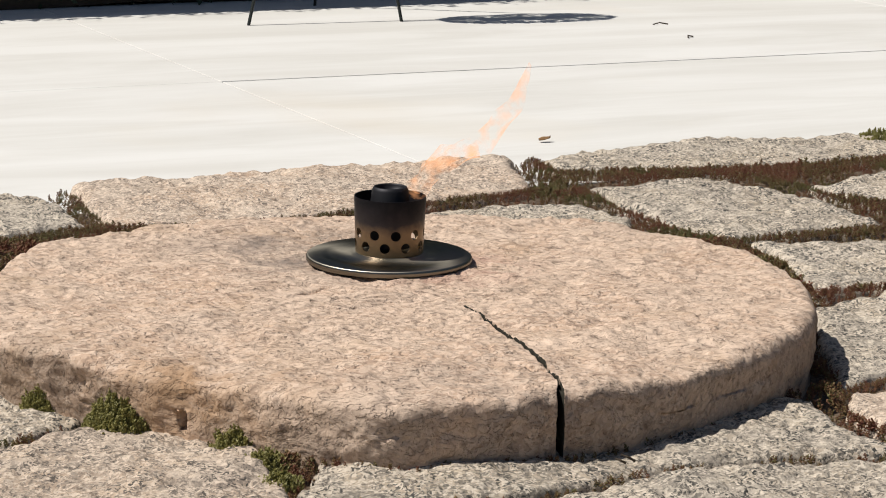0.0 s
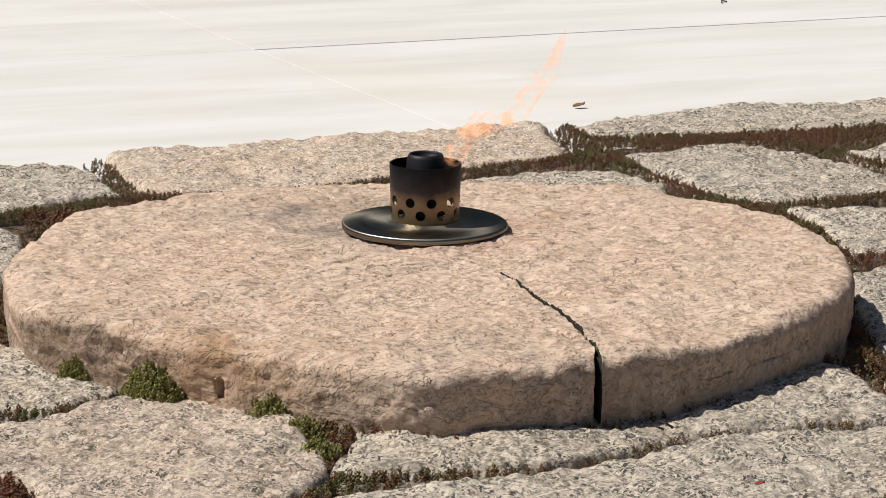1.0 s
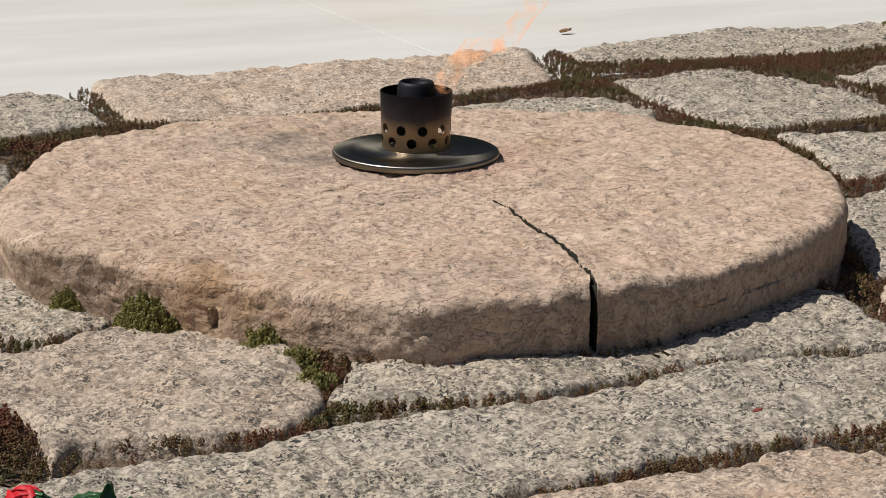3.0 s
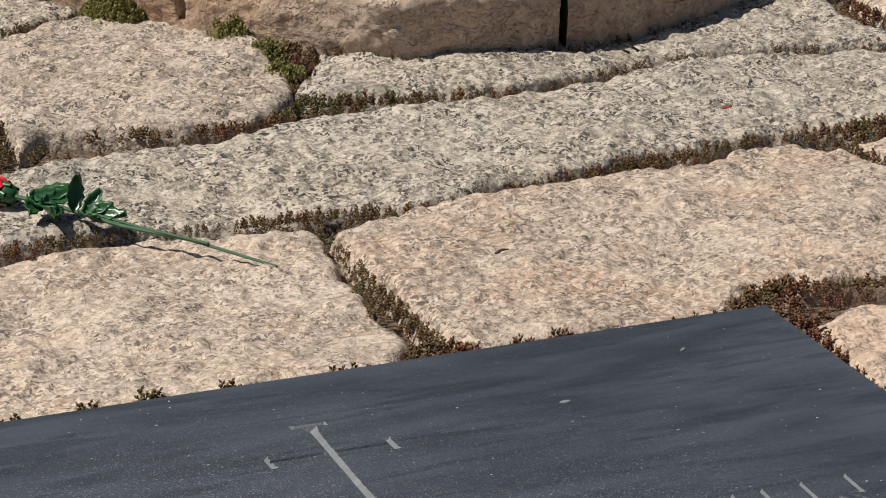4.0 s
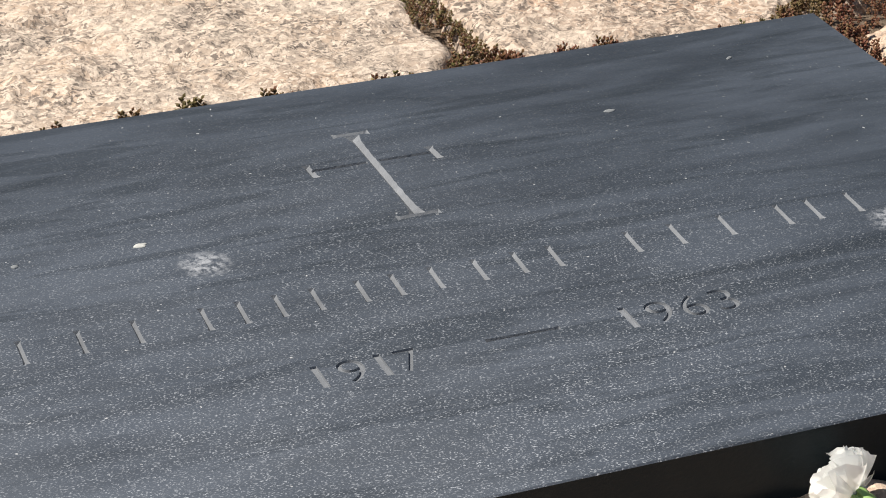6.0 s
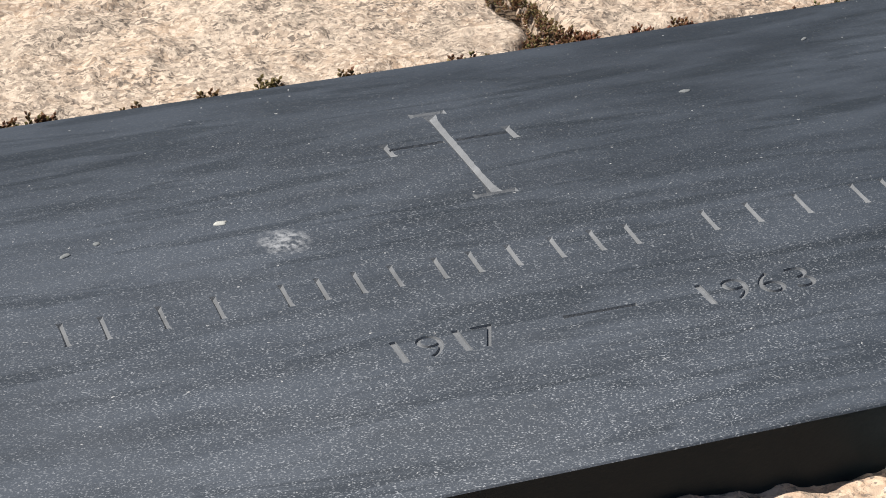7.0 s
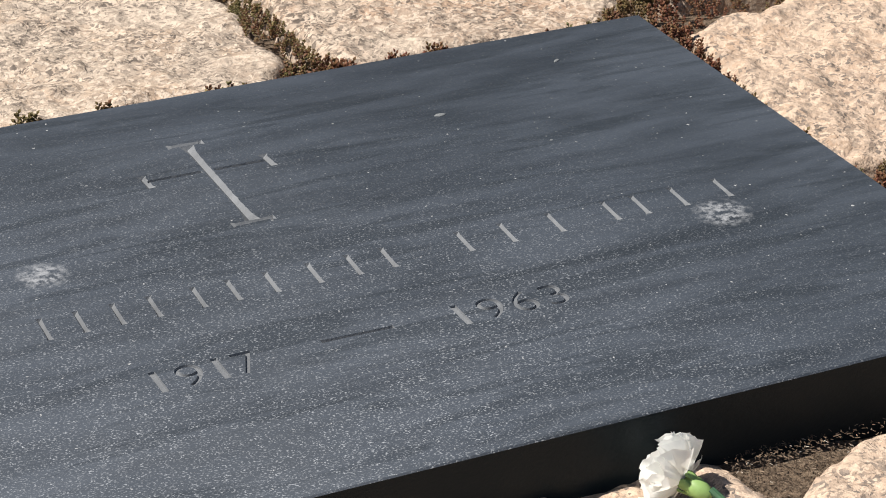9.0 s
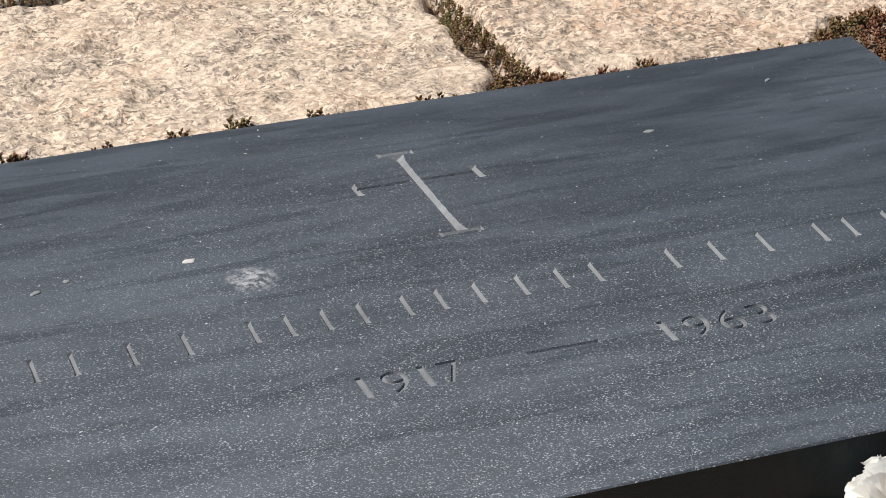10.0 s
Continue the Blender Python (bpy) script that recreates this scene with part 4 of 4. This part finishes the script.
def joints():
    """Low reddish sedum that fills the joints."""
    rng = np.random.default_rng(8)
    n = 130000
    x, y = rng.uniform(-1.15, 1.25, n), rng.uniform(1.5, 6.98, n)
    free = np.full(n, 1.0)
    for _, poly in STONES.values():
        free = np.minimum(free, -inside_by(x, y, poly))
    free = np.minimum(free, -inside_by(x, y, RIM) + 0.0)
    u, v = slate_frame(x, y)
    free = np.minimum(free, np.maximum(np.maximum(u, -WIDE - u), np.maximum(v, -DEEP - v)))
    terrace = 5.78 + (x + 1.1) * 0.51
    ok = (free > 0.0) & (y < terrace - 0.03) & ~((v < -0.72) & (v > -0.86) & (u < 0.0))
    bare = rugged(x, y, 3.5, 21, 3)
    for bx, by, r in ((-0.5, 3.36, 0.11), (0.4, 1.9, 0.13), (-0.6, 3.95, 0.07), (0.62, 4.35, 0.1), (0.24, 3.72, 0.07), (0.33, 3.79, 0.09), (0.46, 3.85, 0.09), (0.62, 3.9, 0.07), (0.12, 3.27, 0.1)):
        bare = bare + 2.2 * np.clip(1 - np.hypot(x - bx, y - by) / r, 0, 1)
    ok &= rng.random(n) > np.clip((bare - 0.75) * 1.6, 0, 0.97)
    x, y, free = x[ok], y[ok], free[ok]
    h = np.clip(rng.normal(0.0092, 0.0027, len(x)) + 0.17 * np.minimum(free, 0.06) + 0.004 * np.clip(rugged(x, y, 9, 61, 2), -1, 1), 0.005, 0.024)
    h = np.where(y > 5.3, h * 0.75, h)
    tall = rng.random(len(x)) < 0.025
    h = np.where(tall, h * 1.5, h)
    z = level(x, y) - 0.018 + np.where(y < 3.1, 0.006, 0.0) + np.where(v[ok] < -0.7, 0.006, 0.0) + np.minimum(free * 0.35, 0.014)
    # tufts along the tablet's far and right edges
    for u, v, count in ((0.50, -0.010, 6), (0.704, -0.012, 16), (0.773, -0.010, 8), (0.944, -0.012, 14), (0.985, -0.01, 8), (0.62, -0.012, 6), (0.36, -0.012, 22), (0.29, -0.012, 10), (0.24, -0.010, 14), (0.85, -0.01, 6), (0.02, -0.014, 12), (-0.012, 0.13, 12), (-0.012, 0.2, 8), (-0.012, 0.3, 10), (-0.012, 0.38, 8)):
        px, py, _ = in_tablet(u, v)
        x, y = np.r_[x, px + rng.normal(0, 0.010, count) * EX], np.r_[y, py + rng.normal(0, 0.010, count) * EY]
        z, h = np.r_[z, np.full(count, float(level(px, py)) - 0.006)], np.r_[h, rng.uniform(0.012, 0.022, count)]
    # a thin row at the foot of the round stone
    for (ax, ay), (bx, by) in zip(RIM[11:14], RIM[12:15]):
        t = rng.random(45)
        x, y = np.r_[x, ax + (bx - ax) * t + rng.normal(0, 0.004, 45)], np.r_[y, ay + (by - ay) * t - 0.012 + rng.normal(0, 0.004, 45)]
        z, h = np.r_[z, np.full(45, -0.008)], np.r_[h, rng.uniform(0.010, 0.018, 45)]
    scatter("sedum", np.stack([x, y, z], -1), h, SEDUM, 2, "reddish brown sedum filling the paving joints", "plants")


def dry_litter():
    """Straw-coloured needles and crumbs on the bare patches of soil."""
    rng = np.random.default_rng(31)
    vs, fs, at = [], [], 0
    for x, y, r, n in ((0.45, 1.93, 0.12, 1900), (0.40, 1.85, 0.05, 500), (-0.5, 3.37, 0.10, 420), (-0.62, 3.93, 0.08, 300), (0.03, 2.62, 0.03, 60)):
        for _ in range(n):
            a, q, turn = rng.uniform(0, 6.283), r * math.sqrt(rng.random()), rng.uniform(0, 3.14)
            px, py = x + q * math.cos(a), y + q * math.sin(a)
            u, v = slate_frame(px, py)
            if -WIDE < u < 0.003 and -DEEP - 0.004 < v < 0.004:
                continue
            lift = 0.015 if v < -0.74 else 0.0
            pz = float(level(px, py)) - 0.021 + lift + rng.uniform(0, 0.004)
            half, w = rng.uniform(0.0007, 0.0022), rng.uniform(0.0002, 0.0005)
            d = np.array([math.cos(turn), math.sin(turn), rng.uniform(-0.25, 0.25)]) * half
            s = np.array([-math.sin(turn), math.cos(turn), 0.0]) * w
            up = np.array([0, 0, w])
            c = np.array([px, py, pz])
            vs.append(np.array([c - d - s, c - d + s, c - d + up, c + d - s, c + d + s, c + d + up]))
            fs += [(at, at + 1, at + 4, at + 3), (at + 1, at + 2, at + 5, at + 4), (at + 2, at, at + 3, at + 5)]
            at += 6
    ob = new("dry_litter", mesh_of("dry_litter", np.concatenate(vs), fs, STRAW, False))
    tagged(ob, "dry straw-coloured needles and crumbs on soil", "litter", kind="stuff")


def weed(x, y, radius, tall, count, seed, label):
    rng = np.random.default_rng(seed)
    a, r = rng.uniform(0, 6.283, count), radius * np.sqrt(rng.random(count))
    px, py = x + r * np.cos(a), y + r * np.sin(a)
    dome = tall * np.sqrt(np.maximum(1 - (r / radius) ** 2, 0.05)) * rng.uniform(0.8, 1.05, count)
    h = np.full(count, 0.03) * rng.uniform(0.7, 1.2, count)
    z = -0.02 + np.maximum(dome - 0.025, 0) * rng.random(count) ** 0.4
    ob = scatter("weed", np.stack([px, py, z], -1), h * 0.6, WEED_GREEN, seed, label, "plant", 0.8)


def petal(bm, m, long, wide, cup, ruffle=0.0, seed=0, tooth=0.0):
    """A thin curved petal or leaf of two skins, its root at the origin along +x."""
    rows, cols = 8, 6
    grid = []
    for side in (0, 1):
        for i in range(rows + 1):
            t = i / rows
            w = wide * math.sin(math.pi * min(0.12 + 0.84 * t, 1.0)) ** 0.8 * (1 + tooth * (1 if i % 2 else -1))
            for j in range(cols + 1):
                s = j / cols * 2 - 1
                z = cup * (s * s * 0.6 + t * t * 0.8) * wide + ruffle * t * math.sin(5 * s + 7 * t + seed) * wide * 0.5
                grid.append(bm.verts.new(m @ Vector((t * long + ruffle * wide * 0.3 * math.sin(9 * s + seed) * t, s * w / 2, z + (0.0007 if side else -0.0007)))))
    at = lambda side, i, j: grid[side * (rows + 1) * (cols + 1) + i * (cols + 1) + j]
    for i in range(rows):
        for j in range(cols):
            bm.faces.new((at(1, i, j), at(1, i + 1, j), at(1, i + 1, j + 1), at(1, i, j + 1)))
            bm.faces.new((at(0, i, j + 1), at(0, i + 1, j + 1), at(0, i + 1, j), at(0, i, j)))
    for i in range(rows):
        for j, k in ((0, 0), (cols, 1)):
            q = [at(0, i, j), at(0, i + 1, j), at(1, i + 1, j), at(1, i, j)]
            bm.faces.new(q if k == 0 else q[::-1])


def ruffled_petal(bm, m, long, wide, seed):
    """A fan-shaped carnation petal: narrow at its root, broad, frilled and fringed at its rim."""
    rows, cols = 9, 14
    grid = []
    for i in range(rows + 1):
        t = i / rows
        w = wide * (0.16 + 0.84 * t ** 1.3)
        for j in range(cols + 1):
            s = j / cols * 2 - 1
            reach = long * t * (1 - 0.22 * s * s) + 0.0009 * t * math.sin(j * 3.1 + seed)
            frill = t * t * (0.0075 * math.sin(4.2 * s + seed) + 0.0022 * math.sin(11 * s + 2 * seed))
            grid.append(bm.verts.new(m @ Vector((reach, s * w / 2, frill - 0.007 * t ** 3 + 0.004 * s * s * t))))
    for i in range(rows):
        for j in range(cols):
            k = i * (cols + 1) + j
            bm.faces.new((grid[k], grid[k + 1], grid[k + cols + 2], grid[k + cols + 1]))


def rose():
    """An artificial red rose that lies on the stones, its head at the origin, its stem along +x."""
    root = new("rose")
    head, tip = Vector((-0.548, 3.098, 0.018)), Vector((-0.184, 2.865, 0.019))
    turn = math.degrees(math.atan2(tip.y - head.y, tip.x - head.x))
    root.matrix_basis = pose(*head, 0, 0, turn)
    tagged(root, "red artificial rose with glossy green leaves lying on granite", "flower")
    long = (tip - head).length
    pts = [(0.02, 0, 0.0), (0.10, 0.004, 0.0), (0.2, -0.004, 0.001), (0.3, 0.004, 0.003), (long, 0, 0.001)]
    part("stem", tube(pts, [0.003, 0.0026, 0.0026, 0.0022, 0.0018]), STEM_GREEN, root)
    part("stem", tube([(p[0] + 0.03, p[1] + 0.004 * math.sin(k * 2), p[2] + 0.003) for k, p in enumerate(pts[1:-1])], 0.0018), STEM_GREEN, root)
    rng = random.Random(3)
    for k in range(11):
        bm = bmesh.new()
        a, r = k * 2.39996, 0.006 + 0.0012 * k
        m = Matrix.Rotation(radians(180), 4, "Z") @ Matrix.Rotation(a, 4, "X") @ Matrix.Translation((-0.012, 0, 0.004 + r * 0.8)) @ Matrix.Rotation(radians(-8 + 1.5 * k), 4, "Y")
        petal(bm, m, 0.052 - 0.001 * k, 0.040, -0.30, 0.12, k)
        part("petal", bm, ROSE_RED, root, smooth=True)
    part("hip", lathe([(0.0, -0.016), (0.009, -0.012), (0.0135, -0.002), (0.0145, 0.010), (0.011, 0.020), (0.0, 0.022)], 24), LEAF_GREEN, root, "green calyx", True, Matrix.Rotation(radians(-90), 4, "Y") @ pose(0, 0, -0.012))
    for k in range(5):
        bm = bmesh.new()
        m = Matrix.Rotation(radians(180), 4, "Z") @ Matrix.Rotation(k * 1.2566, 4, "X") @ Matrix.Translation((-0.02, 0, 0.015)) @ Matrix.Rotation(radians(-6), 4, "Y")
        petal(bm, m, 0.040, 0.014, -0.3)
        part("sepal", bm, LEAF_GREEN, root, smooth=True)
    for x, a, tilt, size in ((0.05, 45, -3, 0.055), (0.075, 60, -6, 0.05), (0.05, -25, 6, 0.06), (0.075, -40, 6, 0.06), (0.06, -60, 8, 0.05), (0.12, 125, -52, 0.045), (0.14, 95, -30, 0.038), (0.135, 40, -8, 0.04), (0.15, 25, 0, 0.045), (0.13, -20, 4, 0.04)):
        bm = bmesh.new()
        petal(bm, pose(x, 0, 0.001, 0, tilt, a) @ pose(0, 0, 0, 25 if a > 0 else -20), size, size * 0.50, 0.4, 0.22, x * 90, 0.13)
        part("leaf", bm, LEAF_GREEN, root, smooth=True)


def carnation():
    """A white carnation head on a broken stalk in front of the tablet; its open face turns up and away."""
    root = new("carnation")
    away = Vector((0.74, -0.58, -0.22)).to_track_quat("X", "Z").to_matrix().to_4x4()
    root.matrix_basis = Matrix.Translation((0.310, 1.776, 0.021)) @ away @ Matrix.Scale(0.98, 4)
    tagged(root, "white carnation with pale green calyx lying on stone", "flower")
    part("calyx", lathe([(0.0, -0.006), (0.0065, -0.003), (0.0092, 0.006), (0.0085, 0.014), (0.005, 0.022), (0.0, 0.024)], 24), CALYX, root, "pale green calyx", True, pose(0.004, 0, 0.0, 0, 90, 0))
    low = root.matrix_basis.inverted()
    way = [low @ Vector(p) for p in ((0.330, 1.762, 0.021), (0.345, 1.748, 0.013), (0.365, 1.725, 0.010), (0.40, 1.69, 0.010))]
    part("stalk", tube(way, [0.0036, 0.003, 0.003, 0.0026]), STEM_GREEN, root)
    rng = random.Random(9)
    for k in range(19):
        bm = bmesh.new()
        a, spread = k * 2.39996, 8 + 74 * math.sqrt(k / 18)
        m = Matrix.Rotation(radians(180), 4, "Z") @ Matrix.Rotation(a, 4, "X") @ Matrix.Translation((0.0, 0, 0.003)) @ Matrix.Rotation(radians(-spread), 4, "Y")
        ruffled_petal(bm, m, 0.038 + rng.uniform(-0.006, 0.004), 0.050, k * 1.7)
        part("petal", bm, PETAL_WHITE, root, smooth=True)
    for k in range(5):
        bm = bmesh.new()
        petal(bm, Matrix.Rotation(k * 1.2566, 4, "X") @ Matrix.Translation((0.010, 0, 0.008)) @ Matrix.Rotation(radians(-165), 4, "Y"), 0.014, 0.009, 0.2)
        part("sepal", bm, CALYX, root, smooth=True)


def spot(u, v, wide, long, seed, label):
    bm = bmesh.new()
    bmesh.ops.create_uvsphere(bm, u_segments=18, v_segments=8, radius=1)
    for p in bm.verts:
        k = 1 + 0.45 * noise.noise(Vector((p.co.x * 1.4 + seed * 7, p.co.y * 1.4, seed)))
        p.co = (p.co.x * long * k, p.co.y * wide * k, max(p.co.z, -0.2) * 0.0016)
    ob = part("dropping", bm, DROPPING if seed == 2 else FAINT, None, smooth=True)
    ob.matrix_basis = pose(*in_tablet(u, v), 0, 0, TURN - 10 + seed * 9)
    tagged(ob, label, "stain")


def easel():
    """A wire wreath easel; only its feet and the shadow of its wreath come into view."""
    root = new("wreath_stand")
    tagged(root, "dark wire easel holding a wreath on white marble", "easel")
    apex = Vector((-0.47, 9.6, 1.35))
    for x, y in ((-0.73, 9.19), (-0.19, 9.4), (-0.53, 9.82)):
        foot = Vector((x, y, -0.03))
        part("leg", tube([foot, foot.lerp(apex, 0.5), apex], 0.006), DARK_METAL, root)
    bm = bmesh.new()
    rng = np.random.default_rng(6)
    n = 1500
    a, b = rng.uniform(0, 6.283, n), rng.uniform(0, 6.283, n)
    for k in range(n):
        c = Vector((0.24 + 0.075 * math.cos(b[k]), 0, 0.075 * math.sin(b[k])))
        p = Matrix.Rotation(a[k], 3, "Z") @ c
        d, e = Vector(rng.normal(size=3)).normalized() * 0.03, Vector(rng.normal(size=3)).normalized() * 0.012
        bm.faces.new([bm.verts.new(q) for q in (p - d, p + e, p + d, p - e)])
    part("wreath", bm, HEDGE_GREEN, root, "green leafy wreath", at=pose(-0.43, 9.50, 1.02, 68, 0, 15) @ Matrix.Scale(0.9, 4))


def litter():
    bm = bmesh.new()
    petal(bm, pose(0, 0, 0, 4, -3, 30), 0.035, 0.02, 0.3, 0.2)
    tagged(part("dry_leaf", bm, DRY_LEAF, None, smooth=True, at=pose(0.245, 6.88, -0.024)), "dry curled brown leaf on white marble", "leaf")
    bm = bmesh.new()
    petal(bm, pose(0, 0, 0.004, 6, -5, 10), 0.014, 0.007, 0.4, 0.2)
    tagged(part("red_leaf", bm, RED_LEAF, None, smooth=True, at=pose(0.41, 3.53, 0.006)), "tiny dry reddish leaf on granite paving", "leaf")
    for x, y, a, s in ((0.73, 9.46, 20, 0.06), (0.83, 9.11, 60, 0.04)):
        bm = tube([(0, 0, 0.003), (s * 0.5, 0.01, 0.008), (s, 0, 0.003)], 0.0025, 6)
        tagged(part("twig", bm, TWIG, None, at=pose(x, y, -0.03, 0, 0, a)), "small dark twig on white marble", "twig", "twigs")
    rng = random.Random(2)
    for x, y, s in ((0.31, 3.80, 0.022), (0.295, 3.79, 0.016), (0.075, 2.9, 0.016), (0.45, 2.03, 0.012)):
        a = rng.uniform(0, 180)
        bm = tube([(0, 0, 0.004), (s * 0.5, 0.003, s * 0.5), (s, 0, s * 0.6)], [0.0022, 0.0018, 0.001], 6)
        tagged(part("twig", bm, TWIG, None, at=pose(x, y, float(level(x, y)) + 0.002, 0, 0, a)), "short dry brown twig on granite paving", "twig", "twigs")


ground()
marble_terrace()
capstone()
tablet()
burner()
rose()
carnation()
for u, v, w, l, s in ((0.323, 0.154, 0.003, 0.006, 1), (0.848, 0.268, 0.004, 0.007, 2), (0.963, 0.268, 0.003, 0.004, 3), (0.995, 0.281, 0.003, 0.006, 4), (0.147, 0.0785, 0.002, 0.005, 5)):
    spot(u, v, w, l, s, "small dried pale spot on dark slate")
weed(-0.640, 4.075, 0.036, 0.085, 560, 1, "small dark green weed against the round stone")
weed(-0.495, 3.975, 0.066, 0.088, 1100, 2, "low olive weed at the foot of the round stone")
weed(-0.305, 3.865, 0.042, 0.060, 420, 3, "low dark weed between two granite stones")
weed(-0.255, 3.775, 0.040, 0.050, 380, 6, "low reddish weed between two granite stones")
weed(-0.225, 3.69, 0.032, 0.040, 280, 7, "low reddish weed between two granite stones")
weed(1.17, 6.93, 0.06, 0.05, 260, 4, "brownish weed at the edge of white marble")
unseen_woods()
dry_litter()
easel()
litter()
hedge()
joints()
paving = new("paving")
tagged(paving, "irregular granite paving stones with rough weathered tops", "paving", kind="structure")
for n, (stuff, outline) in enumerate(STONES.values()):
    paving_stone(outline, stuff, 100 + 7 * n, 0.0045 if min(p[1] for p in outline) < 2.7 else 0.0055 if min(p[1] for p in outline) < 4.0 else 0.007, paving)
